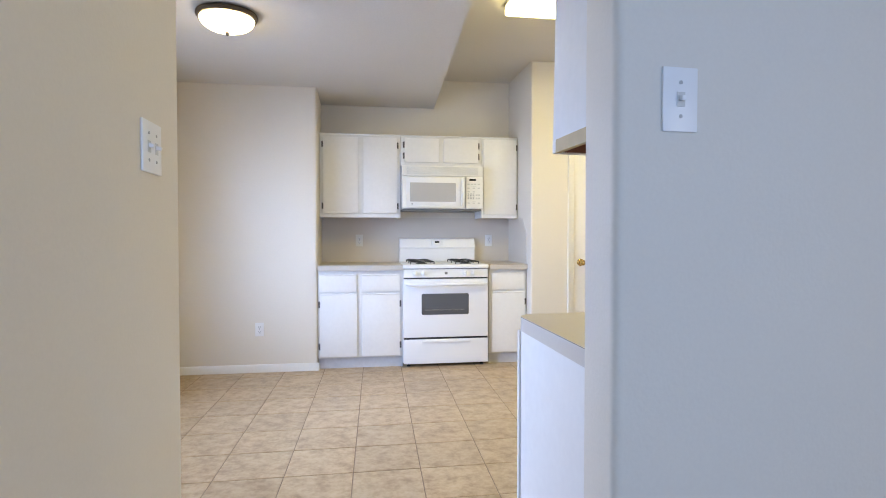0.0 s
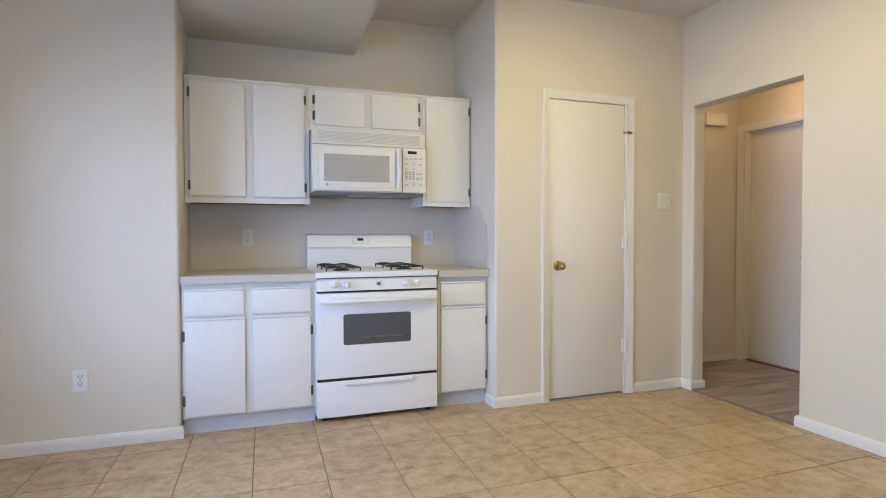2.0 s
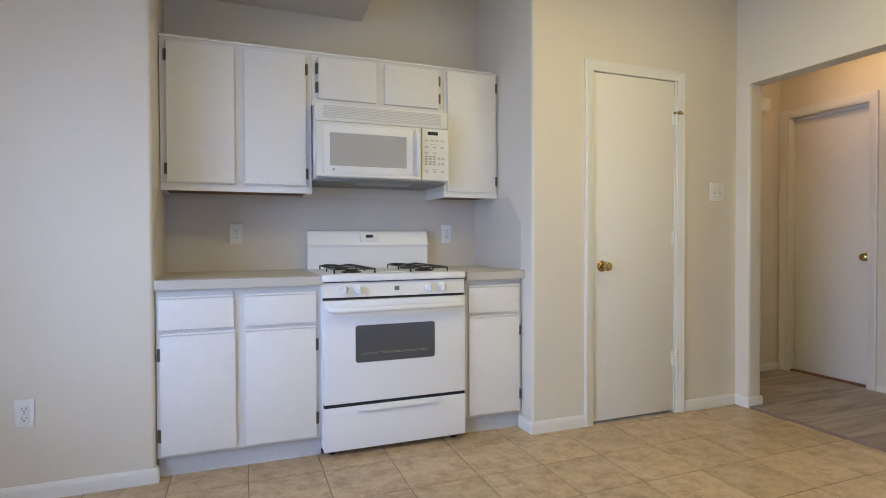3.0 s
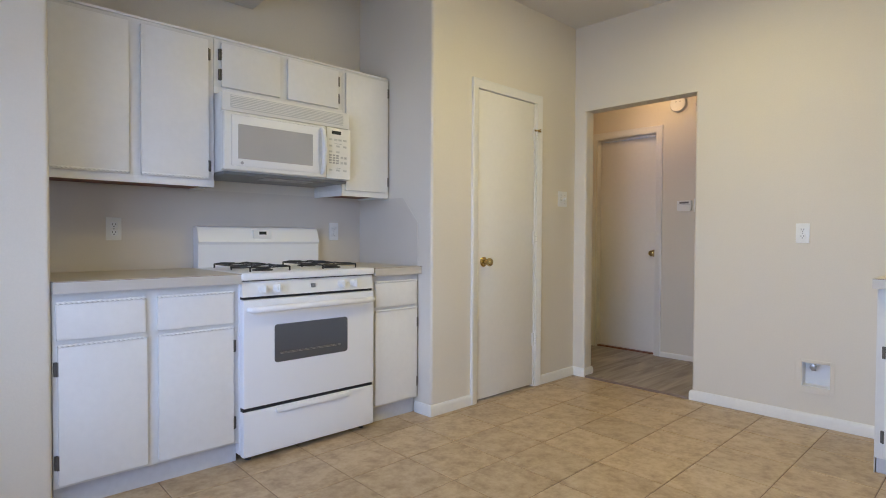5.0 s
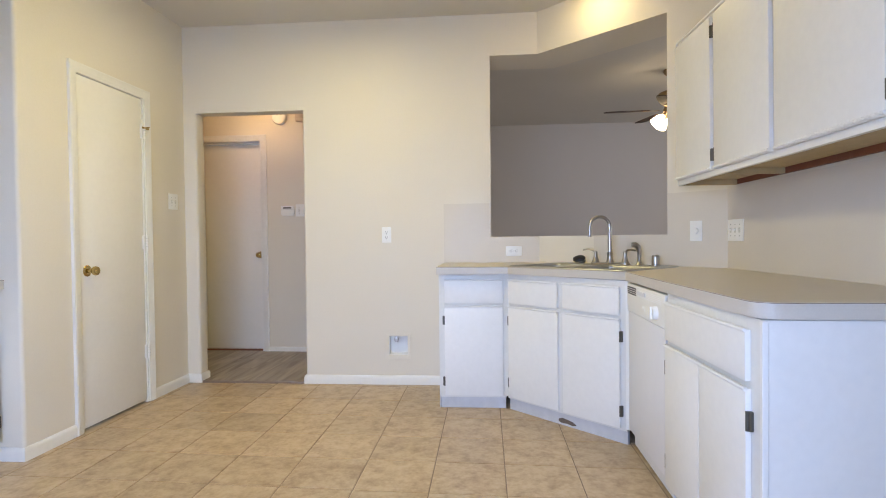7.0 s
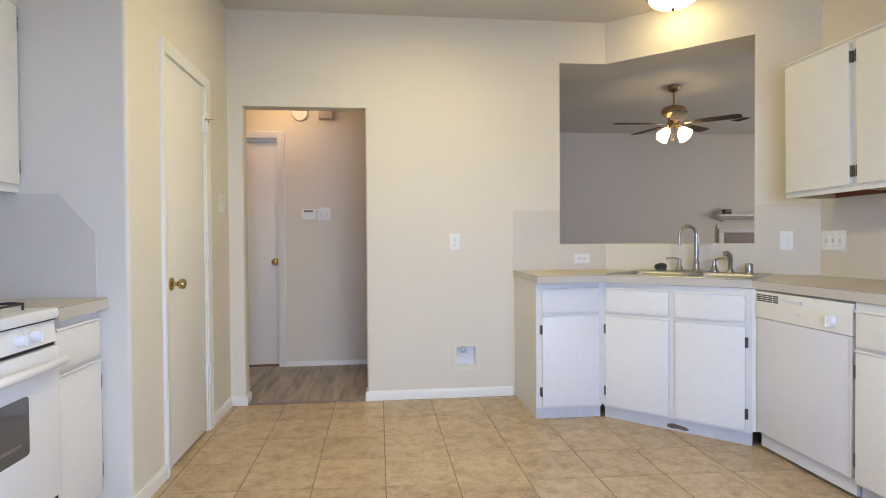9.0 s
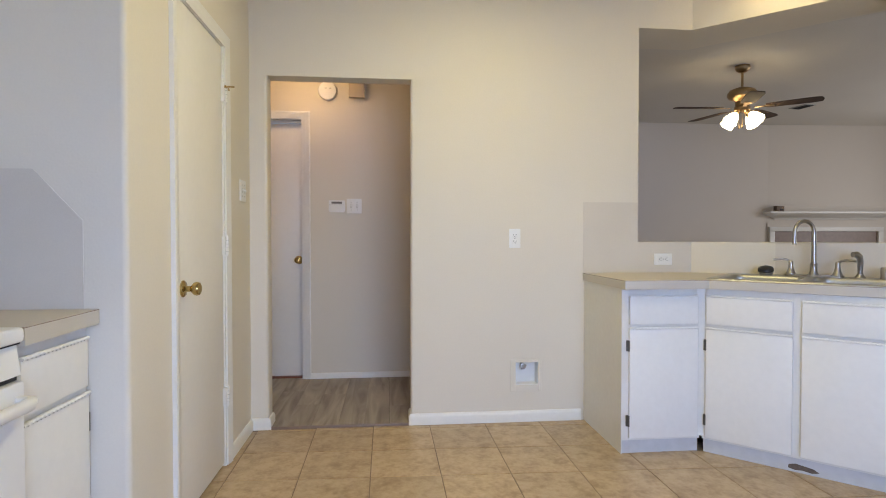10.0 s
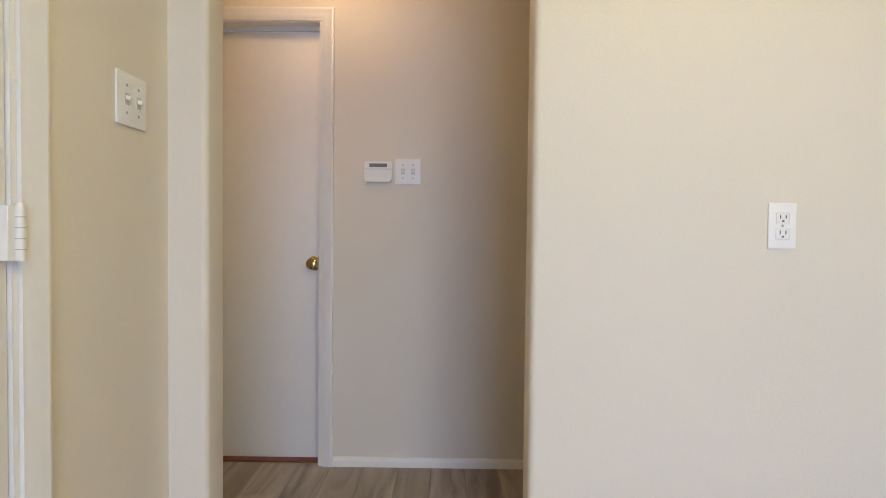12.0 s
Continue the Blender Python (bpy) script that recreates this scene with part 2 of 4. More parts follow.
def tube(points, radius, n=10, bm=None):
    bm = bm or bmesh.new()
    pts = [Vector(p) for p in points]
    radii = radius if isinstance(radius, (list, tuple)) else [radius] * len(pts)
    rings, side = [], None
    for i, p in enumerate(pts):
        d = (pts[min(i + 1, len(pts) - 1)] - pts[max(i - 1, 0)]).normalized()
        if side is None:
            side = d.orthogonal().normalized()
        side = (side - d * side.dot(d)).normalized()
        up = d.cross(side)
        rings.append([bm.verts.new(p + (side * math.cos(2 * math.pi * k / n) + up * math.sin(2 * math.pi * k / n)) * radii[i]) for k in range(n)])
    for a, b in zip(rings, rings[1:]):
        for k in range(n):
            bm.faces.new((a[k], a[(k + 1) % n], b[(k + 1) % n], b[k]))
    bm.faces.new(rings[0][::-1])
    bm.faces.new(rings[-1])
    return bm


def rope(length, radius=0.0070, pitch=0.0175):
    """A two-strand twisted moulding along x."""
    bm = bmesh.new()
    steps, n = max(int(length / 0.003), 6), 8
    rings = []
    for i in range(steps + 1):
        x = length * i / steps
        a0 = 2 * math.pi * x / pitch / 2
        rings.append([bm.verts.new((x, radius * (0.82 + 0.20 * math.cos(2 * (a - a0))) * math.cos(a), radius * (0.82 + 0.20 * math.cos(2 * (a - a0))) * math.sin(a))) for a in [2 * math.pi * k / n for k in range(n)]])
    for a, b in zip(rings, rings[1:]):
        for k in range(n):
            bm.faces.new((a[k], b[k], b[(k + 1) % n], a[(k + 1) % n]))
    bm.faces.new(rings[0])
    bm.faces.new(rings[-1][::-1])
    return bm


def sweep(path, profile, normal, closed=False):
    """Mitred moulding: profile points are (offset to the left of the path, height along normal)."""
    bm = bmesh.new()
    nrm, pts = Vector(normal), [Vector(p) for p in path]
    rings = []
    for i, p in enumerate(pts):
        a = (p - pts[i - 1]).normalized() if i else (pts[1] - p).normalized()
        b = (pts[i + 1] - p).normalized() if i < len(pts) - 1 else a
        la, lb = nrm.cross(a), nrm.cross(b)
        mid = (la + lb).normalized()
        mid /= max(mid.dot(la), 0.2)
        rings.append([bm.verts.new(p + mid * o + nrm * h) for o, h in profile])
    n = len(profile)
    for a, b in zip(rings, rings[1:]):
        for k in range(n):
            bm.faces.new((a[k], a[(k + 1) % n], b[(k + 1) % n], b[k]))
    bm.faces.new(rings[0][::-1])
    bm.faces.new(rings[-1])
    return bm


def link(name, bm, material, smooth=None):
    bmesh.ops.recalc_face_normals(bm, faces=bm.faces[:])
    me = bpy.data.meshes.new(name)
    bm.to_mesh(me)
    bm.free()
    me.materials.append(material)
    if smooth:
        me.shade_smooth()
        me.set_sharp_from_angle(angle=radians(smooth))
    return new(name, me)


def setting(name, bm, material, label="", smooth=30):
    return tagged(link(name, bm, material, smooth), label=label, category=name.split("_")[0], kind="structure")


def thing(name, m, label, category, group=""):
    ob = new(name)
    ob.empty_display_size = 0.1
    ob.matrix_world = m
    return tagged(ob, label=label, category=category, group=group)


def part(name, bm, material, parent, label="", m=None, smooth=30):
    ob = link(name, bm, material, smooth)
    ob.parent = parent
    if m:
        ob.matrix_local = m
    if label:
        ob["label"] = label
    return ob


# ---- plan ----
HALL_X, PANTRY_Y, NOOK_Y, BACK_Y = 3.155, 4.912, 5.012, 5.65
WEST_X, ALC_L, ALC_R = -1.40, -0.229, 1.638
CEIL_Z, LOW_Z = 2.70, 2.42
R = 0.018

# ---- walls ----
bm = bmesh.new()
box(bm, WEST_X - 0.14, WEST_X, 1.57, 2.45, -0.02, CEIL_Z)
box(bm, WEST_X - 0.14, WEST_X, 4.27, 5.14, -0.02, CEIL_Z)
box(bm, WEST_X - 0.14, WEST_X, 2.45, 4.27, -0.02, 0.60)
box(bm, WEST_X - 0.14, WEST_X, 2.45, 4.27, 2.03, CEIL_Z)
setting("wall_west", bm, PAINT, "cream painted wall of the dining nook, with a window")
bm = prism([(WEST_X, NOOK_Y), (ALC_L, NOOK_Y, R), (ALC_L, BACK_Y), (ALC_L - 0.12, BACK_Y), (ALC_L - 0.12, NOOK_Y + 0.12), (WEST_X, NOOK_Y + 0.12)], -0.02, CEIL_Z)
setting("wall_nook_north", bm, PAINT, "cream painted wall between dining nook and cooker alcove")
setting("wall_alcove_back", one_box(ALC_L - 0.12, ALC_R + 0.12, BACK_Y, BACK_Y + 0.12, -0.02, CEIL_Z), PAINT, "cream painted back wall of the cooker alcove")
bm = prism([(ALC_R, BACK_Y), (ALC_R, PANTRY_Y, R), (2.021, PANTRY_Y), (2.021, PANTRY_Y + 0.115), (ALC_R + 0.115, PANTRY_Y + 0.115), (ALC_R + 0.115, BACK_Y)], -0.02, CEIL_Z)
box(bm, 2.021, 2.657, PANTRY_Y, PANTRY_Y + 0.115, 2.052, CEIL_Z)
box(bm, 2.657, HALL_X, PANTRY_Y, PANTRY_Y + 0.115, -0.02, CEIL_Z)
setting("wall_pantry", bm, PAINT, "cream painted wall round the pantry door")
bm = prism([(HALL_X, 4.812, R), (HALL_X, 5.58), (HALL_X + 0.115, 5.58), (HALL_X + 0.115, 4.812, R)], -0.02, 2.049)
prism([(HALL_X, 3.352), (HALL_X, 3.986, R), (HALL_X + 0.115, 3.986, R), (HALL_X + 0.115, 3.352)], -0.02, 2.049, bm)
box(bm, HALL_X, HALL_X + 0.115, 2.588, 3.212, -0.02, 2.049)
box(bm, HALL_X, HALL_X + 0.115, 3.212, 3.352, -0.02, 0.222)
box(bm, HALL_X, HALL_X + 0.115, 3.212, 3.352, 0.360, 2.049)
box(bm, HALL_X, HALL_X + 0.115, 2.588, 5.58, 2.049, CEIL_Z)
setting("wall_hall", bm, PAINT, "cream painted wall with a cased opening to the hall")
# the wall with the pass-through turns the corner at 45 degrees
bm = bmesh.new()
C0, C1 = (HALL_X, 2.245), (HALL_X + 0.36, 2.090)
E0, E1 = (2.490, 1.545), (2.7446, 1.2904)
K0, K1 = (2.245, 1.297), (2.268, 1.157)
for z0, z1 in ((-0.02, 1.089), (2.40, CEIL_Z + 0.025)):
    prism([(HALL_X, 2.588), C0, C1, (HALL_X + 0.36, 2.588)], z0, z1, bm)
    prism([C0, E0, E1, C1], z0, z1, bm)
prism([E0, K0, K1, E1], -0.02, CEIL_Z, bm)
setting("wall_sink", bm, PAINT, "cream painted angled wall with a wide pass-through above the sink")
bm = prism([(0.556, 1.045, R), K1, K0, (0.556, 1.185, R)], -0.02, CEIL_Z)
setting("wall_peninsula", bm, PAINT, "cream painted wall stub behind the kitchen counter")
bm = prism([(-0.35, -2.0), (-0.35, 1.68, R), (WEST_X - 0.14, 1.68), (WEST_X - 0.14, 1.56), (-0.47, 1.56), (-0.47, -2.0)], -0.02, 2.72)
setting("wall_passage", bm, PAINT, "cream painted wall beside the way into the kitchen")
# hall
bm = bmesh.new()
box(bm, 4.275, 4.39, 3.05, 4.775, -0.02, 2.46)
box(bm, 4.275, 4.39, 5.388, 5.58, -0.02, 2.46)
box(bm, 4.275, 4.39, 4.775, 5.388, 2.045, 2.46)
setting("wall_hall_east", bm, PAINT, "cream painted hall wall with a white door")
setting("wall_hall_north", one_box(HALL_X + 0.115, 4.275, 5.455, 5.58, -0.02, 2.46), PAINT, "cream painted end wall of the hall")
# living room
setting("wall_living_north", one_box(HALL_X + 0.115, 7.57, 3.0, 3.05, -0.02, 2.76), LIVING_PAINT, "taupe painted living room wall")
setting("wall_living_east", prism([(7.45, -1.35), (7.45, 3.0), (7.57, 3.0), (7.57, -1.35)], -0.02, 2.76), LIVING_PAINT, "taupe painted far wall of the living room")
setting("wall_living_fireplace", prism([(7.45, -1.35), (7.57, -1.35), (7.37, -4.12), (7.25, -4.12)], -0.02, 2.76), LIVING_PAINT, "taupe painted wall with the fireplace")
# Unseen wall, stepped nearer the passage so its daylight fades before the alcove.
bm = bmesh.new()
box(bm, -0.49, -0.28, -2.12, -2.0, -0.02, 2.76)
box(bm, 0.98, 1.10, -4.0, -2.0, -0.02, 2.76)
box(bm, 0.98, 3.55, -4.12, -4.0, -0.02, 2.76)
box(bm, 5.65, 7.3, -4.12, -4.0, -0.02, 2.76)
box(bm, 3.55, 5.65, -4.12, -4.0, -0.02, 0.6)
box(bm, 3.55, 5.65, -4.12, -4.0, 2.2, 2.76)
box(bm, -0.28, 0.98, -2.12, -2.0, -0.02, 0.5)
box(bm, -0.28, 0.98, -2.12, -2.0, 2.2, 2.76)
setting("wall_living_south", bm, LIVING_PAINT, "unseen living room wall, stepped forward for daylight falloff, with window openings")
# ceilings
setting("ceiling_kitchen", prism([(0.60, 1.10), (2.26, 1.16), (HALL_X + 0.05, 2.20), (HALL_X + 0.05, 5.1), (1.7, 5.1), (1.7, 5.77), (0.80, 5.77)], CEIL_Z, CEIL_Z + 0.1), CEIL, "high off-white textured kitchen ceiling")
bm = prism([(WEST_X, NOOK_Y), (WEST_X, 1.68), (-0.35, 1.68), (-0.35, 1.05), (0.556, 1.05), (0.556, 1.185), (0.62, 1.19), (0.868, BACK_Y), (ALC_L, BACK_Y), (ALC_L, NOOK_Y)], LOW_Z, CEIL_Z + 0.05)
setting("ceiling_nook", bm, CEIL, "lower off-white ceiling over the dining nook")
setting("ceiling_hall", one_box(HALL_X + 0.115, 4.275, 3.05, 5.455, 2.41, 2.5), CEIL, "off-white hall ceiling")
bm = prism([(-0.49, -4.12), (7.57, -4.12), (7.57, 3.05), (HALL_X + 0.116, 3.05), (HALL_X + 0.116, 2.186), (2.268, 1.156), (0.556, 1.044), (-0.49, 1.044)], 2.74, 2.84)
setting("ceiling_living", bm, CEIL, "off-white living room ceiling")

# ---- trim ----
BASE = [(0, 0), (0.013, 0), (0.013, 0.048), (0.010, 0.058), (0.005, 0.066), (0, 0.067)]


def baseboard(points, z=0.0):
    return setting("baseboard", sweep([(x, y, z) for x, y in points], BASE, (0, 0, 1)), TRIM, "white painted baseboard along the wall")


baseboard([(ALC_L, NOOK_Y + 0.03), (ALC_L, NOOK_Y), (WEST_X, NOOK_Y), (WEST_X, 1.69)])
baseboard([(1.980, PANTRY_Y), (ALC_R, PANTRY_Y), (ALC_R, 5.05)])
baseboard([(HALL_X + 0.115, 4.812), (HALL_X, 4.812), (HALL_X, PANTRY_Y), (2.713, PANTRY_Y)])
baseboard([(HALL_X, 2.945), (HALL_X, 3.986), (HALL_X + 0.115, 3.986)])
baseboard([(4.275, 3.05), (4.275, 4.720)], -0.012)
baseboard([(4.275, 5.452), (3.9, 5.455), (HALL_X + 0.115, 5.455), (HALL_X + 0.115, 4.85)])
CASE = [(0, 0), (0.057, 0), (0.057, 0.016), (0.048, 0.019), (0.036, 0.015), (0.022, 0.015), (0.012, 0.010), (0, 0.009)]


def casing(name, pts, normal, label):
    return setting(name, sweep(pts, CASE, normal), TRIM, label)


casing("trim_pantry", [(2.036, PANTRY_Y, 0), (2.036, PANTRY_Y, 2.040), (2.657, PANTRY_Y, 2.040), (2.657, PANTRY_Y, 0)], (0, -1, 0), "white moulded casing round the pantry door")
casing("trim_hall_door", [(4.275, 5.392, 0), (4.275, 5.392, 2.036), (4.275, 4.779, 2.036), (4.275, 4.779, 0)], (-1, 0, 0), "white moulded casing round the hall door")
bm = bmesh.new()
box(bm, 2.022, 2.036, PANTRY_Y - 0.002, PANTRY_Y + 0.113, 0, 2.051)
box(bm, 2.643, 2.656, PANTRY_Y - 0.002, PANTRY_Y + 0.113, 0, 2.051)
box(bm, 2.036, 2.643, PANTRY_Y - 0.002, PANTRY_Y + 0.113, 2.038, 2.051)
setting("trim_pantry_jamb", bm, TRIM, "white painted pantry door jamb")
bm = bmesh.new()
box(bm, 4.273, 4.388, 4.776, 4.789, 0, 2.044)
box(bm, 4.273, 4.388, 5.376, 5.387, 0, 2.044)
box(bm, 4.273, 4.388, 4.789, 5.376, 2.030, 2.044)
box(bm, 4.325, 4.338, 4.789, 5.376, 2.012, 2.030)
setting("trim_hall_jamb", bm, TRIM, "white painted hall door jamb")
setting("trim_threshold", one_box(HALL_X - 0.003, HALL_X + 0.006, 4.0, 4.80, -0.004, 0.013, 0.002), HEARTH, "narrow beige strip between tile and plank floor")

# ---- doors ----


def door_knob(m, parent):
    prof = [(0.033, 0), (0.033, 0.004), (0.028, 0.009), (0.013, 0.012), (0.011, 0.030), (0.016, 0.036), (0.025, 0.044), (0.0275, 0.054), (0.024, 0.064), (0.014, 0.069), (0.002, 0.070)]
    return part("door_knob", lathe(prof, 28), BRASS, parent, "round polished brass knob", m, 40)


def butt_hinge(m, parent):
    bm = lathe([(0.008, -0.045), (0.008, 0.045)], 12)
    box(bm, -0.022, 0.0, 0.003, 0.0185, -0.045, 0.045, 0.001, 1)
    lathe([(0.005, 0.045), (0.005, 0.050), (0.002, 0.053)], 10, bm)
    hinge = part("hinge", bm, TRIM, parent, "white painted butt hinge", m, 40)
    for z in (-0.0265, -0.009, 0.009, 0.0265):
        part("knuckle_joint", lathe([(0.0084, z - 0.0007), (0.0084, z + 0.0007)], 12), GREYP, hinge, "thin dark knuckle joint")
    return hinge


pantry = thing("door_1", pose(2.0375, PANTRY_Y, 0.0), "cream white flush pantry door, closed, with brass knob", "door")
pantry["kind"] = "structure"
part("panel", one_box(0.001, 0.603, 0.004, 0.038, 0.016, 2.035, 0.003), DOORW, pantry)
door_knob(pose(0.066, 0.004, 0.918, 90, 0, 0), pantry)
for z in (1.817, 1.077, 0.343):
    butt_hinge(pose(0.609, -0.014, z), pantry)
bm = tube([(0.592, -0.004, 1.84), (0.592, -0.03, 1.842), (0.604, -0.055, 1.845)], 0.004, 8)
lathe([(0.010, 0), (0.010, 0.004)], 12, bm, pose(0.617, -0.018, 1.842, 90, 0, 0))
box(bm, 0.577, 0.652, -0.020, -0.016, 1.836, 1.848)
part("hook_latch", bm, BRASS, pantry, "small brass hook latch")
hall_door = thing("door_2", pose(4.34, 5.375, 0, 0, 0, -90), "cream white flush hall door, closed, with brass knob", "door")
hall_door["kind"] = "structure"
part("panel", one_box(0.001, 0.585, 0.0, 0.036, 0.022, 2.011, 0.003), DOORW, hall_door)
door_knob(pose(0.552, 0.0, 0.940, 90, 0, 0), hall_door)
setting("trim_hall_door_sill", one_box(4.30, 4.40, 4.789, 5.376, 0.0, 0.022), REDWOOD, "dark reddish wood door sill")

# ---- cabinets ----


def slab(bm, x0, x1, z0, z1, t=0.018):
    return box(bm, x0, x1, -t, 0.0, z0, z1, 0.004, 2)


def cabinet_hinge(parent, x, z, side):
    """Exposed hinge at a door's edge; side +1: the leaf lies to its right."""
    bm = bmesh.new()
    box(bm, min(x, x + side * 0.013), max(x, x + side * 0.013), -0.012, -0.0005, z - 0.028, z + 0.028, 0.0015, 1)
    lathe([(0.0055, -0.028), (0.0055, 0.028)], 10, bm, pose(x + side * 0.001, -0.013, z))
    part("hinge", bm, HINGE, parent, "dark aged metal hinge")


def leaf(parent, name, x0, x1, z0, z1, trim_at, hinge=0, at=(0.09, 0.09)):
    d = part(name, slab(bmesh.new(), x0, x1, z0, z1), CAB, parent)
    if trim_at:
        part("rope_trim", rope(x1 - x0), CAB, d, "white twisted rope moulding", pose(x0, -0.0185, z1 - 0.001 if trim_at > 0 else z0 + 0.009), 50)
    if hinge:
        x = x1 if hinge > 0 else x0
        for z in (z0 + at[0], z1 - at[1]):
            cabinet_hinge(d, x, z, hinge)
    return d


def base_cabinet(name, m, width, depth, drawers, doors, label, toe=0.03, open_top=False, low=0.108):
    """drawers: (x0, x1); doors: (x0, x1, hinge side)."""
    c = thing(name, m, label, "base cabinet", "kitchen cabinets")
    bm = one_box(0, width, 0, depth, low - 0.013, 0.853)
    if open_top:
        bm.faces.ensure_lookup_table()
        bmesh.ops.delete(bm, geom=[f for f in bm.faces if f.calc_center_median().z > 0.85], context="FACES")
    part("body", bm, FRAME, c, "cream painted face frame and carcass")
    part("toe_kick", one_box(0.004, width - 0.004, toe, toe + 0.018, 0.0, low - 0.013), TOEK, c, "scuffed toe kick board with shade in its grey paint")
    for x0, x1 in drawers:
        leaf(c, "drawer_front", x0, x1, 0.672, 0.818, 1)
    for x0, x1, h in doors:
        leaf(c, "door", x0, x1, low, 0.652, 1, h)
    return c


FRONT = 5.035
base_cabinet("base_cabinet", pose(ALC_L + 0.004, FRONT, 0), 0.736, BACK_Y - FRONT - 0.004, [(0.012, 0.326), (0.374, 0.704)], [(0.016, 0.332, -1), (0.376, 0.704, 1)], "white painted two-door base cabinet beside the cooker, rope trim")
base_cabinet("base_cabinet", pose(1.286, FRONT, 0), ALC_R - 1.290, BACK_Y - FRONT - 0.004, [(0.018, 0.326)], [(0.018, 0.330, 1)], "narrow white painted base cabinet beside the cooker")
# sink run
end_cab = base_cabinet("base_cabinet", pose(2.60, 2.922, 0, 0, 0, -90), 0.42, 0.551, [(0.032, 0.400)], [(0.032, 0.400, -1)], "white painted single-door base cabinet against the hall wall", 0.012, low=0.084)
part("end_panel", one_box(-0.004, -0.0003, 0.0, 0.551, 0.0, 0.854), FRAME, end_cab, "cream painted end panel reaching the floor")
SINKM = pose(2.592, 2.492, 0, 0, 0, -135)
sink_cab = base_cabinet("sink_cabinet", SINKM, 0.835, 0.50, [(0.020, 0.400), (0.438, 0.800)], [(0.020, 0.402, -1), (0.438, 0.802, 1)], "white painted angled two-door sink cabinet with scuffed kick board", 0.012, True, low=0.084)
bm = prism([(0.385, 0.016), (0.415, 0.010), (0.44, 0.014), (0.485, 0.010), (0.512, 0.018), (0.49, 0.031), (0.455, 0.036), (0.415, 0.041), (0.388, 0.032)], 0, 0.0012)
part("worn_patch", bm, DIRT, sink_cab, "bare brown patch where paint peeled", pose(0, 0.0118, 0, 90, 0, 0))
pen = base_cabinet("base_cabinet", pose(1.352, 1.897, 0, 0, 0, 182), 0.716, 0.640, [(0.016, 0.660)], [(0.016, 0.3385, -1), (0.3415, 0.664, 1)], "white painted two-door base cabinet at the counter's open end", 0.03, low=0.098)
bm = one_box(0.716, 0.722, 0.012, 0.630, 0.0, 0.852)
box(bm, 0.714, 0.728, -0.004, 0.014, 0.0, 0.852, 0.002, 1)
part("end_panel", bm, CAB, pen, "white painted end panel")
setting("trim_filler", prism([(2.599, 2.52), (2.5905, 2.4985), (2.584, 2.484), (2.66, 2.46), (2.66, 2.52)], 0.085, 0.853), FRAME, "narrow corner filler between the sink cabinets")
# filler between sink cabinet and dishwasher
setting("trim_filler", prism([(2.001, 1.885), (1.996, 1.908), (1.985, 1.892), (1.985, 1.80), (2.04, 1.80)], 0.085, 0.853), CAB, "narrow white filler strip beside the dishwasher")


def wall_cabinet(m, width, depth, z0, z1, doors, label, recess=0.0295, wood=None):
    c = thing("wall_cabinet", m, label, "wall cabinet", "kitchen cabinets")
    part("body", one_box(0, width, 0, depth, z0 + 0.034, z1 - 0.012), FRAME, c, "cream painted face frame and carcass")
    part("top_rail", one_box(-0.002, width + 0.002, -0.008, depth, z1 - 0.012, z1, 0.003), CAB, c)
    bm = one_box(0, width, -0.002, 0.018, z0, z0 + 0.034)
    part("bottom_rail", bm, CAB, c)
    # The long cabinet's side rails take raw wood colour to paint in their shade.
    for sx in (0, width - 0.014):
        part("side_rail", one_box(sx, sx + 0.014, 0.018, depth, z0, z0 + 0.034), CAB if wood else RAWWOOD, c)
    # wood, where given, puts the underside's shade into a darker colour.
    part("underside", one_box(0.015, width - 0.015, 0.028, depth - 0.002, z0 + recess, z0 + recess + 0.004), wood or RAWWOOD, c, "unpainted wood underside, darkened for shade in the alcove")
    part("cleat", one_box(0.015, width - 0.015, 0.0185, 0.0275, z0 + 0.002, z0 + 0.0335), REDWOOD, c, "dark reddish wood cleat behind the rail")
    for x0, x1, d0, d1, h, trim_at in doors:
        leaf(c, "door", x0, x1, d0, d1, trim_at, h, (0.07, 0.07) if d1 - d0 > 0.4 else (0.06, 0.06))
    return c


UF = 5.328
UD = BACK_Y - UF - 0.003
# REDWOOD darkens the alcove undersides to stand for the shade below them.
wall_cabinet(pose(ALC_L + 0.004, UF, 0), 0.735, UD, 1.327, 2.095, [(0.030, 0.344, 1.362, 2.062, -1, -1), (0.394, 0.704, 1.362, 2.062, 1, -1)], "white painted two-door wall cabinet with rope trim", recess=0.010, wood=REDWOOD)
wall_cabinet(pose(0.512, UF, 0), 0.768, UD, 1.806, 2.095, [(0.034, 0.358, 1.842, 2.064, -1, 0), (0.404, 0.734, 1.842, 2.064, 1, 0)], "short white painted wall cabinet above the microwave", recess=0.010, wood=REDWOOD)
wall_cabinet(pose(1.282, UF, 0), ALC_R - 1.286, UD, 1.327, 2.095, [(0.018, 0.334, 1.360, 2.068, 1, 0)], "narrow white painted wall cabinet beside the microwave", recess=0.010, wood=REDWOOD)
long_cab = wall_cabinet(pose(2.129, 1.592, -0.012, 0, -0.9, 182.3), 1.534, 0.318, 1.360, 2.115, [(0.016, 0.432, 1.385, 2.085, 1, -1), (0.470, 0.930, 1.385, 2.085, -1, -1), (0.964, 1.500, 1.385, 2.085, 1, -1)], "long white painted three-door wall cabinet beside the pass-through")
part("divider", one_box(0.440, 0.462, 0.028, 0.300, 1.3625, 1.3893), RAWWOOD, long_cab, "unpainted wood divider edge")
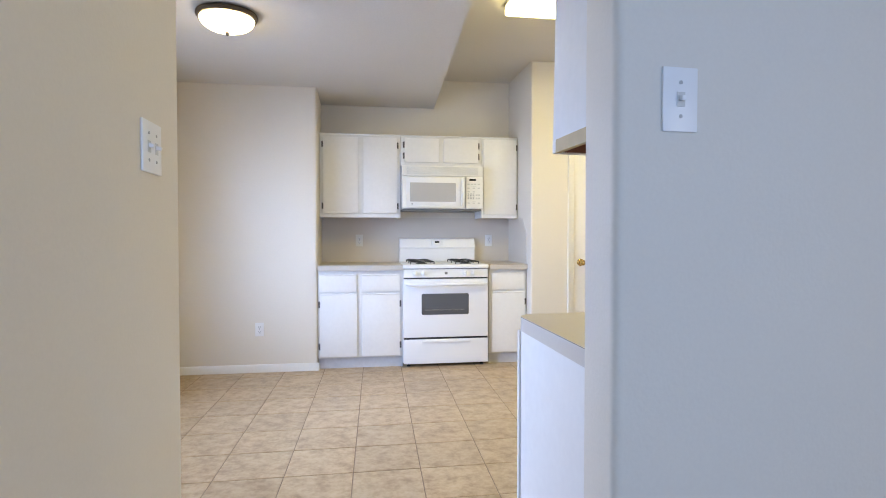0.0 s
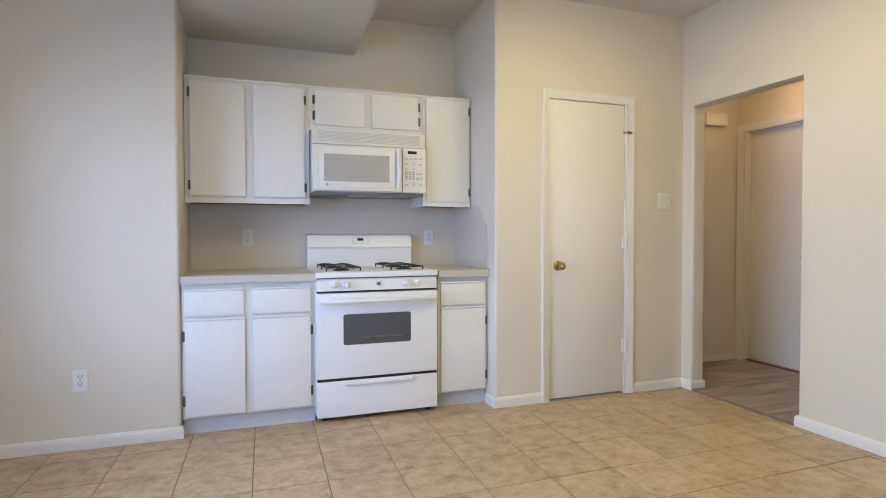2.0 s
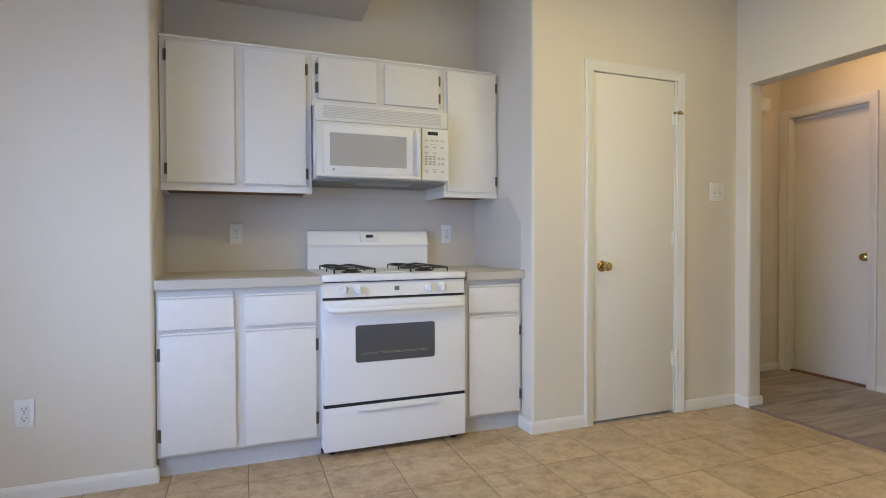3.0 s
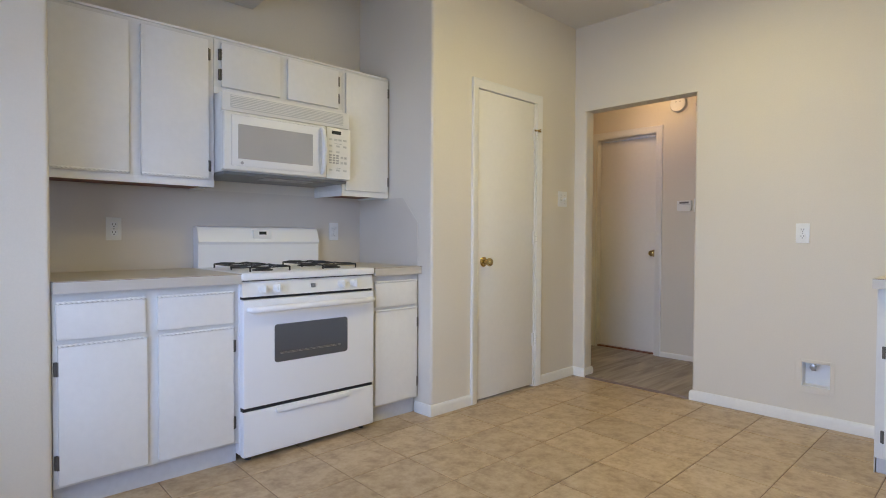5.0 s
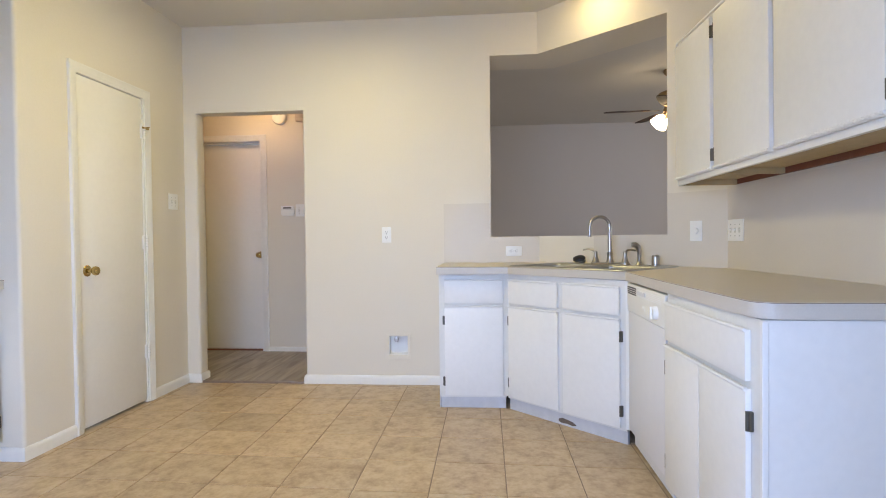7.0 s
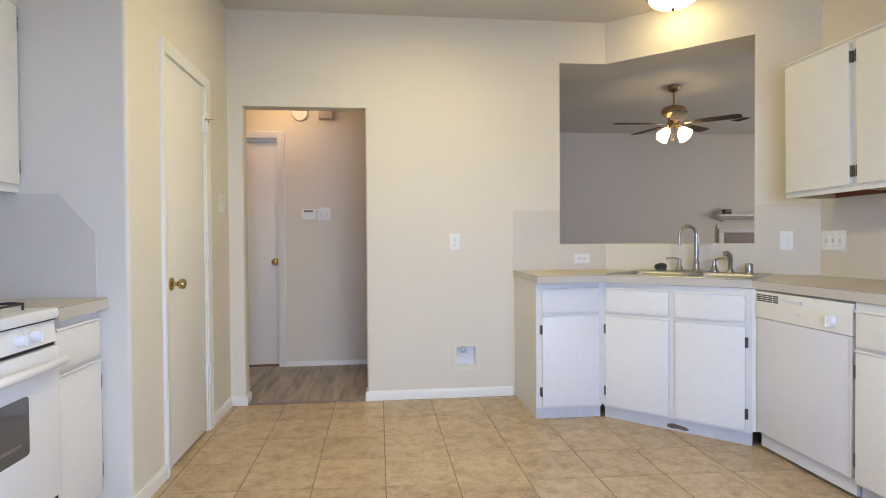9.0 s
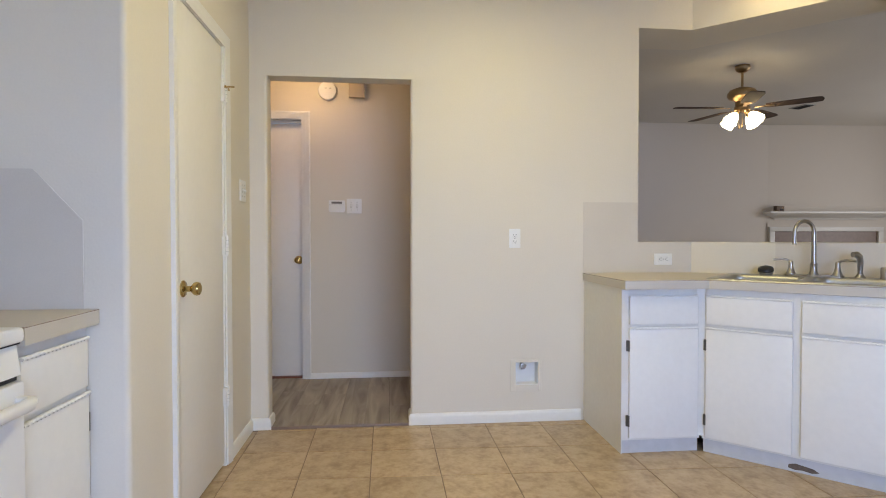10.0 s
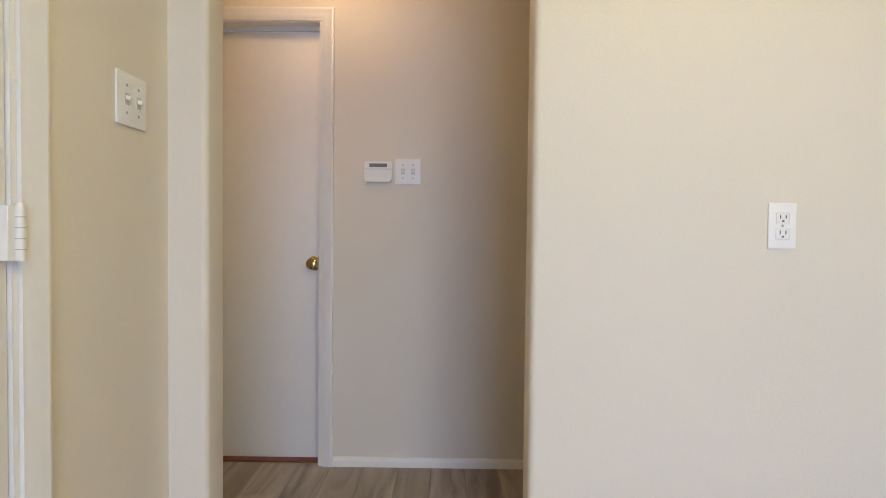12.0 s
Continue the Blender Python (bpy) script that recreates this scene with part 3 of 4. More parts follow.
part("ledger", one_box(0.016, 1.518, 0.300, 0.3155, 1.3625, 1.3893), REDWOOD, long_cab, "dark reddish hanging rail")

# ---- counters ----


def cut_out(bm, m, x0, x1, y0, y1):
    """Open a rectangular hole, given in the frame m, in a flat prism."""
    inv = m.inverted()
    for p, n in (((x0, 0, 0), (1, 0, 0)), ((x1, 0, 0), (1, 0, 0)), ((0, y0, 0), (0, 1, 0)), ((0, y1, 0), (0, 1, 0))):
        bmesh.ops.bisect_plane(bm, geom=bm.verts[:] + bm.edges[:] + bm.faces[:], plane_co=m @ Vector(p), plane_no=m.to_3x3() @ Vector(n))
    gone = []
    for f in bm.faces:
        c = inv @ f.calc_center_median()
        if x0 < c.x < x1 and y0 < c.y < y1 and abs(f.normal.z) > 0.9:
            gone.append(f)
    bmesh.ops.delete(bm, geom=gone, context="FACES")
    return bm


def counter(name, pts, hole, label):
    c = thing(name, pose(0, 0, 0), label, "countertop")
    layers = (("slab", 0.856, 0.8985, EDGE, "greige laminate front edge"), ("seam", 0.8985, 0.9002, SEAM, "thin brown laminate seam line"), ("sheet", 0.9002, 0.9012, LAMIN, "smooth beige laminate sheet"))
    for nm, z0, z1, mt, lb in layers:
        bm = prism(pts, z0, z1)
        if hole:
            bm.normal_update()
            cut_out(bm, *hole)
        part(nm, bm, mt, c, lb)
    return c


counter("countertop", [(ALC_L + 0.003, 4.995), (0.510, 4.995), (0.510, BACK_Y - 0.003), (ALC_L + 0.003, BACK_Y - 0.003)], None, "beige laminate countertop beside the cooker")
counter("countertop", [(1.284, 4.995), (ALC_R - 0.003, 4.995), (ALC_R - 0.003, BACK_Y - 0.003), (1.284, BACK_Y - 0.003)], None, "small beige laminate countertop beside the cooker")
sink_top = [(HALL_X - 0.003, 2.936), (2.536, 2.936), (2.536, 2.492), (1.998, 1.908), (1.35, 1.908), (0.622, 1.887, 0.07), (0.622, 1.192), (2.243, 1.300), (HALL_X - 0.003, 2.239)]
counter("countertop", sink_top, (SINKM, 0.038, 0.824, 0.026, 0.425), "long beige laminate countertop turning at the sink")


def splash(name, bm, label):
    return setting(name, bm, SPLASH, label)


splash("trim_splash_back", one_box(ALC_L + 0.002, ALC_R - 0.002, BACK_Y - 0.003, BACK_Y - 0.0001, 0.901, 1.335), "greige laminate splashback behind the cooker")
for nm, x, s in (("trim_splash_side", ALC_R, -1), ("trim_splash_far_side", ALC_L, 1)):
    b2 = prism([(BACK_Y - 0.004, 0.901), (5.04, 0.901), (5.04, 1.17), (5.18, 1.325), (BACK_Y - 0.004, 1.325)], 0, 0.0028)
    bmesh.ops.transform(b2, matrix=Matrix(((0, 0, s, x), (1, 0, 0, 0), (0, 1, 0, 0), (0, 0, 0, 1))), verts=b2.verts[:])
    splash(nm, b2, "greige laminate side splash with a clipped corner")
bm = one_box(HALL_X - 0.003, HALL_X - 0.0001, 2.59, 2.934, 0.901, 1.333)
box(bm, HALL_X - 0.003, HALL_X - 0.0001, 2.2385, 2.59, 0.901, 1.087)
o = 0.0021
prism([(HALL_X - 0.003, 2.2380), (HALL_X - 0.0002, 2.2354), (E0[0] - 0.0001, E0[1] + 0.0001), (E0[0] - o, E0[1] + o)], 0.901, 1.087, bm)
prism([(E0[0] - o, E0[1] + o), (E0[0] - 0.0001, E0[1] + 0.0001), (2.2452, 1.2975), (2.244, 1.3002)], 0.901, 1.333, bm)
prism([(0.615, 1.1888), (2.244, 1.2972), (2.244, 1.3002), (0.615, 1.1918)], 0.901, 1.350, bm)
splash("trim_splash_sink", bm, "greige laminate splashback round the sink corner")

# ---- cooker ----
ck = thing("gas_cooker", pose(0.508, 4.998, 0), "white enamel gas cooker with black grates, oven window and drawer", "cooker")
W = 0.762
part("body", one_box(0, W, 0.03, 0.64, 0.035, 0.872, 0.004), ENAMEL, ck)
part("cooktop", one_box(-0.003, W + 0.003, -0.012, 0.615, 0.868, 0.905, 0.012, 3), ENAMEL, ck)
bg = sweep([(0.012, 0, 0), (W - 0.004, 0, 0)], [(0.575, 0.90), (0.645, 0.90), (0.645, 1.128), (0.622, 1.133), (0.600, 1.128), (0.587, 1.110), (0.566, 1.045), (0.575, 1.030)], (0, 0, 1))
part("backguard", bg, ENAMEL, ck)
part("clock_panel", one_box(0.325, 0.435, 0.565, 0.60, 1.065, 1.115, 0.004), PLASTIC, ck, "small white clock panel")
part("clock_display", one_box(0.358, 0.402, 0.562, 0.60, 1.088, 1.106, 0.001), DISPLAY, ck, "dark clock display")
bm = sweep([(0.004, 0, 0), (W - 0.004, 0, 0)], [(-0.004, 0.790), (0.05, 0.790), (0.05, 0.868), (0.006, 0.868)], (0, 0, 1))
part("control_panel", bm, PLASTIC, ck)
part("cooktop_gap", one_box(0.006, W - 0.006, -0.004, 0.03, 0.8645, 0.8695), DARK, ck, "thin dark gap under the cooktop")
part("panel_gap", one_box(0.006, W - 0.006, 0.004, 0.03, 0.778, 0.790), DARK, ck, "dark gap above the oven door")
for kx in (0.105, 0.180, 0.552, 0.628):
    k = part("knob", lathe([(0.023, 0), (0.023, 0.004), (0.019, 0.006), (0.017, 0.026), (0.014, 0.029), (0.001, 0.0295)], 24), PLASTIC, ck, "round white control knob", pose(kx, 0.0, 0.826, 88, 0, 0), 40)
    part("grip", one_box(-0.0045, 0.0045, -0.019, 0.019, 0.016, 0.036, 0.003), PLASTIC, k)
part("emblem", one_box(0.368, 0.392, -0.004, 0.004, 0.817, 0.838, 0.001), SLOT, ck, "small grey square emblem")
od = part("oven_door", one_box(0.003, W - 0.003, -0.012, 0.03, 0.262, 0.776, 0.007, 3), ENAMEL, ck)
part("oven_window", prism([(0.160, 0.462, 0.014), (0.582, 0.462, 0.014), (0.582, 0.648, 0.014), (0.160, 0.648, 0.014)], 0.0, 0.0022), OVENGLASS, od, "dark smoked oven window", pose(0, -0.0121, 0, 90, 0, 0))
for zz in (0.502, 0.508):
    part("oven_rack", tube([(0.19, -0.0146, zz), (0.54, -0.0146, zz)], 0.0007, 6), STEEL, od, "oven rack wire behind the window")
hb = tube([(0.03, -0.012, 0.732), (0.034, -0.045, 0.732), (0.06, -0.056, 0.733), (W / 2, -0.060, 0.734), (W - 0.06, -0.056, 0.733), (W - 0.034, -0.045, 0.732), (W - 0.03, -0.012, 0.732)], [0.012, 0.014, 0.0155, 0.0155, 0.0155, 0.014, 0.012], 12)
part("handle", hb, ENAMEL, od, "rounded white bar handle", None, 50)
part("drawer_gap", one_box(0.006, W - 0.006, 0.0, 0.03, 0.244, 0.262), DARK, ck, "dark gap above the drawer")
dr = part("drawer", one_box(0.003, W - 0.003, -0.010, 0.03, 0.028, 0.244, 0.006, 3), ENAMEL, ck)
part("handle", one_box(0.165, 0.592, -0.026, -0.008, 0.216, 0.240, 0.007, 3), ENAMEL, dr, "long low drawer pull")
for fx in (0.05, W - 0.05):
    for fy in (0.05, 0.58):
        part("foot", lathe([(0.017, 0), (0.017, 0.010), (0.009, 0.012), (0.009, 0.038)], 14), BLACK, ck, "", pose(fx, fy, 0))
for cx in (0.175, 0.580):
    for cy in (0.145, 0.415):
        part("burner", lathe([(0.052, 0), (0.050, 0.006), (0.034, 0.010), (0.034, 0.016), (0.028, 0.018), (0.001, 0.0185)], 24), BLACK, ck, "black burner cap", pose(cx, cy, 0.905), 40)
    g = bmesh.new()
    z1 = 0.926
    x0, x1, y0, y1 = cx - 0.105, cx + 0.105, 0.06, 0.50
    loop = [(x0, y0), (x1, y0), (x1, y1), (x0, y1), (x0, y0)]
    tube([(x, y, z1) for x, y in loop], 0.0042, 6, g)
    tube([(x0, 0.28, z1), (x1, 0.28, z1)], 0.0042, 6, g)
    for cy in (0.145, 0.415):
        for k in range(4):
            a = math.pi / 4 + k * math.pi / 2
            tube([(cx + 0.030 * math.cos(a), cy + 0.030 * math.sin(a), z1 + 0.006), (cx + 0.10 * math.cos(a), cy + 0.10 * math.sin(a), z1 + 0.006), (cx + 0.105 / 0.7071 * math.cos(a), cy + 0.125 * math.sin(a), z1)], 0.0042, 6, g)
    for lx in (x0, x1):
        for ly in (y0, 0.28, y1):
            tube([(lx, ly, z1), (lx, ly, 0.905)], 0.0042, 6, g)
    part("grate", g, BLACK, ck, "black iron wire pan grate")
part("centre_strip", one_box(0.305, 0.450, 0.08, 0.50, 0.9045, 0.909, 0.002), BISQUE, ck, "raised pale centre strip")

# ---- microwave ----
mw = thing("microwave", pose(0.514, 5.236, 1.405), "bisque over-the-range microwave with grey window and keypad", "microwave")
MW, MH = 0.758, 0.398
part("body", one_box(0.004, MW - 0.004, 0.02, 0.405, 0.0, MH, 0.004), BISQUE, mw)
part("bottom_plate", one_box(0.012, MW - 0.012, 0.012, 0.40, -0.014, 0.002, 0.004), UNDER, mw, "grey metal underside with vent")
part("grease_filter", one_box(0.25, 0.55, 0.06, 0.16, -0.018, -0.013), STEEL, mw, "steel mesh grease filter")
vent = part("vent_panel", one_box(0.002, MW - 0.002, 0.0, 0.03, 0.304, MH, 0.006), BISQUE, mw)
# Grey strip between the louvres stands in for shade in the slots.
part("vent_shade", one_box(0.045, MW - 0.045, -0.0008, 0.002, 0.322, 0.386), BUTTON, vent, "grey strip painting the shade between the louvres")
for i in range(7):
    part("louvre", one_box(0.045, MW - 0.045, -0.0045, 0.002, 0.326 + i * 0.0085, 0.3305 + i * 0.0085), BISQUE, vent)
md = part("door", one_box(0.002, 0.590, -0.018, 0.02, 0.006, 0.300, 0.012, 3), BISQUE, mw)
part("inner_frame", one_box(0.040, 0.540, -0.0215, -0.016, 0.028, 0.285, 0.006, 2), PLASTIC, md, "white glossy door frame")
part("window", prism([(0.075, 0.066, 0.004), (0.500, 0.066, 0.004), (0.500, 0.240, 0.004), (0.075, 0.240, 0.004)], 0, 0.0016), MWGLASS, md, "grey perforated viewing window", pose(0, -0.0217, 0, 90, 0, 0))
hd = tube([(0.560, -0.016, 0.030), (0.560, -0.034, 0.045), (0.560, -0.047, 0.10), (0.560, -0.050, 0.155), (0.560, -0.047, 0.21), (0.560, -0.034, 0.265), (0.560, -0.016, 0.282)], [0.010, 0.012, 0.0135, 0.014, 0.0135, 0.012, 0.010], 12)
part("handle", hd, PLASTIC, md, "curved white vertical handle", None, 50)
part("emblem", lathe([(0.008, 0), (0.008, 0.001)], 16), GREYP, md, "small grey round emblem", pose(0.095, -0.0215, 0.045, 90, 0, 0))
cp = part("control_panel", one_box(0.594, MW - 0.002, -0.014, 0.02, 0.006, 0.300, 0.006, 2), BISQUE, mw)
part("display", one_box(0.628, 0.690, -0.0155, -0.012, 0.262, 0.282, 0.001), DISPLAY, cp, "dark display")
def key(px, py, w, h, material):
    """Panel units of 1.69 by 1.59 mm from its upper corner."""
    x, z = 0.594 + px * 0.00169, 0.300 - py * 0.00159
    part("button", one_box(x - w / 2, x + w / 2, -0.0152, -0.013, z - h / 2, z + h / 2, 0.0008, 1), material, cp)


for py, cols in ((43, (16, 36, 53, 73)), (66, (16, 45, 73)), (87, (16, 45)), (153, (16, 45, 73))):
    for px in cols:
        key(px, py, 0.022, 0.011, BUTTON)
        key(px, py, 0.014, 0.0035, GREYP)
for py in (100, 109, 118, 127):
    for px in (15, 29, 43):
        key(px, py, 0.017, 0.0095, GREYP)
for py in (106, 125):
    for px in (61, 75):
        key(px, py, 0.018, 0.014, BUTTON)
        key(px, py, 0.011, 0.006, GREYP)
for py, w in ((57, 0.050), (145, 0.034)):
    key(45, py, w, 0.0022, GREYP)

# ---- dishwasher ----
dwm = pose(1.984, 1.900, 0, 0, 0, 180)
dw = thing("dishwasher", dwm, "pale grey-white dishwasher with vent slots and dial", "dishwasher")
part("body", one_box(0.012, 0.612, 0.03, 0.60, 0.02, 0.848), ALMOND, dw)
part("door", one_box(0.008, 0.618, 0.002, 0.03, 0.098, 0.704, 0.005), ALMOND, dw)
pn = part("control_panel", one_box(0.006, 0.620, -0.004, 0.03, 0.706, 0.846, 0.006, 3), BISQUE, dw)
for rr_ in range(4):
    for i in range(4):
        part("vent_slot", one_box(0.018 + i * 0.041, 0.054 + i * 0.041, -0.0052, -0.002, 0.795 + rr_ * 0.0100, 0.8010 + rr_ * 0.0100), DARK, pn)
lt = part("latch_recess", one_box(0.200, 0.355, -0.0055, 0.0, 0.795, 0.828, 0.002), PLASTIC, pn, "shallow latch handle recess")
part("latch_bar", one_box(0.213, 0.342, -0.011, -0.004, 0.806, 0.823, 0.003), ALMOND, lt)
for i in range(5):
    part("louvre", one_box(0.365, 0.575, -0.0052, -0.002, 0.798 + i * 0.0075, 0.8012 + i * 0.0075), PLASTIC, pn)
dk = part("dial", lathe([(0.030, 0), (0.028, 0.010), (0.025, 0.020), (0.001, 0.0215)], 28), PLASTIC, pn, "round white programme dial", pose(0.505, -0.004, 0.758, 90, 0, 0), 40)
part("grip", one_box(-0.004, 0.004, -0.026, 0.026, 0.016, 0.028, 0.002), PLASTIC, dk)
part("badge", one_box(0.29, 0.325, -0.0055, -0.002, 0.742, 0.762, 0.003), PLASTIC, pn)
part("edge_strip", one_box(0.600, 0.6195, -0.002, 0.004, 0.10, 0.704, 0.003), ALMOND, dw, "raised edge strip of the door")
# The darkened toe kick colour also carries the shade of this recess.
part("toe_panel", one_box(0.012, 0.612, 0.075, 0.09, 0.0, 0.098), TOEK, dw, "recessed toe panel with shade in its grey paint")

# ---- sink ----
sk = thing("kitchen_sink", SINKM @ pose(0.431, 0.03, 0.9012), "stainless steel double-bowl drop-in sink", "sink")


def loop_at(bm, pts, z):
    return [bm.verts.new((p.x, p.y, z)) for p in pts]


def join_loops(bm, a, b):
    n = len(a)
    for k in range(n):
        bm.faces.new((a[k], a[(k + 1) % n], b[(k + 1) % n], b[k]))


def round_rect(x0, x1, y0, y1, r):
    return rounded([(x0, y0, r), (x1, y0, r), (x1, y1, r), (x0, y1, r)])


bm = bmesh.new()
rim = loop_at(bm, round_rect(-0.416, 0.416, -0.042, 0.511, 0.035), 0.0075)
edge_a = loop_at(bm, round_rect(-0.420, 0.420, -0.046, 0.515, 0.038), 0.0045)
edge_b = loop_at(bm, round_rect(-0.421, 0.421, -0.047, 0.516, 0.039), 0.0)
join_loops(bm, rim, edge_a)
join_loops(bm, edge_a, edge_b)
bowls = []
for x0, x1 in ((-0.383, -0.020), (0.020, 0.383)):
    first = prev = loop_at(bm, round_rect(x0, x1, 0.0, 0.385, 0.060), 0.0075)
    for ins, z, r in ((0.003, 0.0065, 0.058), (0.007, 0.002, 0.056), (0.010, -0.008, 0.055), (0.018, -0.125, 0.052), (0.026, -0.148, 0.048), (0.045, -0.160, 0.040)):
        nxt = loop_at(bm, round_rect(x0 + ins, x1 - ins, ins, 0.385 - ins, r), z)
        join_loops(bm, prev, nxt)
        prev = nxt
    bm.faces.new(prev)
    bowls.append(first)
flat = []
for loop in (rim, *bowls):
    for k in range(len(loop)):
        flat.append(bm.edges.get((loop[k], loop[(k + 1) % len(loop)])))
bmesh.ops.triangle_fill(bm, use_beauty=True, use_dissolve=False, edges=flat, normal=(0, 0, 1))
part("basin", bm, STEEL, sk, "", None, 45)
for cx in (-0.2015, 0.2015):
    part("drain", lathe([(0.043, -0.1602), (0.043, -0.158), (0.036, -0.1565), (0.030, -0.1595)], 24), NICKEL, sk, "round strainer drain", pose(cx, 0.19, 0), 40)
fc = thing("faucet", SINKM @ pose(0.431, 0.03, 0.9084), "brushed nickel gooseneck faucet with two lever handles", "faucet")
part("base_plate", prism([(-0.135, 0.414, 0.027), (0.135, 0.414, 0.027), (0.135, 0.470, 0.027), (-0.135, 0.470, 0.027)], 0.0, 0.011), NICKEL, fc)
arc = [(0, 0.44, 0.008), (0, 0.44, 0.234)] + [(0, 0.44 - 0.062 + 0.062 * math.cos(a), 0.234 + 0.062 * math.sin(a)) for a in [math.pi * k / 12 for k in range(1, 13)]] + [(0, 0.315, 0.20), (0, 0.314, 0.180), (0, 0.3138, 0.172)]
turn_neck = pose(0, 0.44, 0, 0, 0, -38) @ pose(0, -0.44, 0)
part("spout", tube(arc, [0.0125] * 2 + [0.0104] * 12 + [0.0104, 0.0104, 0.0125], 14), NICKEL, fc, "tall curved spout", turn_neck, 50)
part("collar", lathe([(0.024, 0.010), (0.0235, 0.016), (0.018, 0.028), (0.0165, 0.060), (0.018, 0.064), (0.018, 0.070), (0.013, 0.074)], 20), NICKEL, fc, "", pose(0, 0.44, 0), 40)
for s_ in (-1, 1):
    b2 = lathe([(0.024, 0.010), (0.023, 0.016), (0.017, 0.030), (0.013, 0.048), (0.0115, 0.066), (0.012, 0.074), (0.008, 0.082), (0.002, 0.084)], 18)
    tube([(0, 0, 0.076), (s_ * 0.018, -0.004, 0.088), (s_ * 0.040, -0.010, 0.092), (s_ * 0.062, -0.016, 0.090), (s_ * 0.080, -0.020, 0.087)], [0.007, 0.006, 0.0055, 0.0065, 0.006], 10, b2)
    part("lever", b2, NICKEL, fc, "nickel lever handle", pose(s_ * 0.105, 0.442, 0), 40)
sp = thing("sink_sprayer", SINKM @ pose(0.431 + 0.20, 0.03 + 0.442, 0.9084), "brushed nickel side sprayer standing in the sink rim", "sprayer")
part("base", lathe([(0.025, 0), (0.024, 0.006), (0.016, 0.014), (0.015, 0.022)], 18), NICKEL, sp, "", None, 40)
part("head", tube([(0, 0, 0.018), (0, 0, 0.085), (-0.004, -0.006, 0.108), (-0.016, -0.018, 0.122), (-0.030, -0.032, 0.122)], [0.011, 0.0135, 0.016, 0.017, 0.014], 14), NICKEL, sp, "", None, 50)
cpn = thing("air_gap_cap", SINKM @ pose(0.431 + 0.303, 0.03 + 0.442, 0.9084), "small cylindrical nickel air gap cap", "cap")
part("cap", lathe([(0.024, 0), (0.024, 0.006), (0.022, 0.008), (0.022, 0.052), (0.019, 0.060), (0.002, 0.062)], 20), NICKEL, cpn, "", None, 40)
st = thing("sink_stopper", SINKM @ pose(0.431 - 0.223, 0.03 + 0.438, 0.9087), "black rubber sink stopper with steel rim, tilted", "stopper")
part("rim", lathe([(0.028, 0), (0.034, 0.008), (0.039, 0.020), (0.036, 0.022)], 24), STEEL, st, "", None, 40)
part("dome", lathe([(0.037, 0.020), (0.0405, 0.026), (0.037, 0.040), (0.020, 0.048), (0.001, 0.050)], 24), BLACK, st, "glossy black dome", pose(0, 0, 0.002, 16, 0, 0), 40)

# ---- wall plates ----


def plate(m, kind, gang=1, label="", name="wall_outlet", category="outlet", cover=None):
    """Lies in the x-z plane facing -y."""
    p = thing(name, m, label, category)
    w, h = 0.070 + 0.046 * (gang - 1), 0.115
    part("cover", one_box(-w / 2, w / 2, -0.006, 0, -h / 2, h / 2, 0.003), cover or PLASTIC, p)
    for i in range(gang):
        x = (i - (gang - 1) / 2) * 0.046
        if kind == "duplex":
            for z in (-0.0195, 0.0195):
                s = part("socket", one_box(x - 0.017, x + 0.017, -0.0085, -0.004, z - 0.0145, z + 0.0145, 0.004), PLASTIC, p)
                for dx in (-0.007, 0.007):
                    part("slot", one_box(x + dx - 0.0014, x + dx + 0.0014, -0.0092, -0.008, z - 0.002, z + 0.008), SLOT, s)
                part("slot", one_box(x - 0.003, x + 0.003, -0.0092, -0.008, z - 0.010, z - 0.005), SLOT, s)
            part("screw", lathe([(0.0035, 0), (0.0035, 0.0012)], 10), GREYP, p, "", pose(x, -0.006, 0, 90, 0, 0))
        elif kind == "toggle":
            part("toggle", one_box(x - 0.005, x + 0.005, -0.017, -0.004, 0.000, 0.009, 0.002), PLASTIC, p, "", pose(0, 0, 0, 14, 0, 0))
            part("collar", one_box(x - 0.008, x + 0.008, -0.0075, -0.005, -0.013, 0.013), BUTTON, p)
            for z in (-0.030, 0.030):
                part("screw", lathe([(0.0035, 0), (0.0035, 0.0012)], 10), GREYP, p, "", pose(x, -0.006, z, 90, 0, 0))
        elif kind == "dial":
            part("dimmer_dial", lathe([(0.017, 0), (0.016, 0.010), (0.001, 0.012)], 20), PLASTIC, p, "round white dimmer dial", pose(x, -0.006, 0, 90, 0, 0))
    return p


plate(pose(-0.709, NOOK_Y, 0.365), "duplex", label="white wall outlet low on the nook wall")
plate(pose(0.131, BACK_Y - 0.003, 1.112), "duplex", label="bisque duplex outlet on the splashback beside the cooker", cover=BISQUE)
plate(pose(1.425, BACK_Y - 0.003, 1.112), "duplex", label="white duplex outlet on the splashback near the cabinet")
plate(pose(2.988, PANTRY_Y, 1.372), "toggle", 2, label="white double switch plate beside the pantry door", name="light_switch", category="light switch")
HALLM = lambda y, z: pose(HALL_X, y, z, 0, 0, -90)
plate(HALLM(3.36, 1.112), "duplex", label="white duplex outlet at waist height on the hall wall")
plate(pose(HALL_X - 0.003, 2.426, 0.984, 0, 0, -90) @ pose(0, 0, 0, 0, 90, 0), "duplex", label="white sideways outlet on the splashback under the pass-through")
DIAG = pose(2.368, 1.422, 1.108, 0, 0, -135) @ pose(0, -0.003, 0)
plate(DIAG, "dial", label="white dimmer plate on the splashback beside the pass-through", name="dimmer_switch", category="light switch")
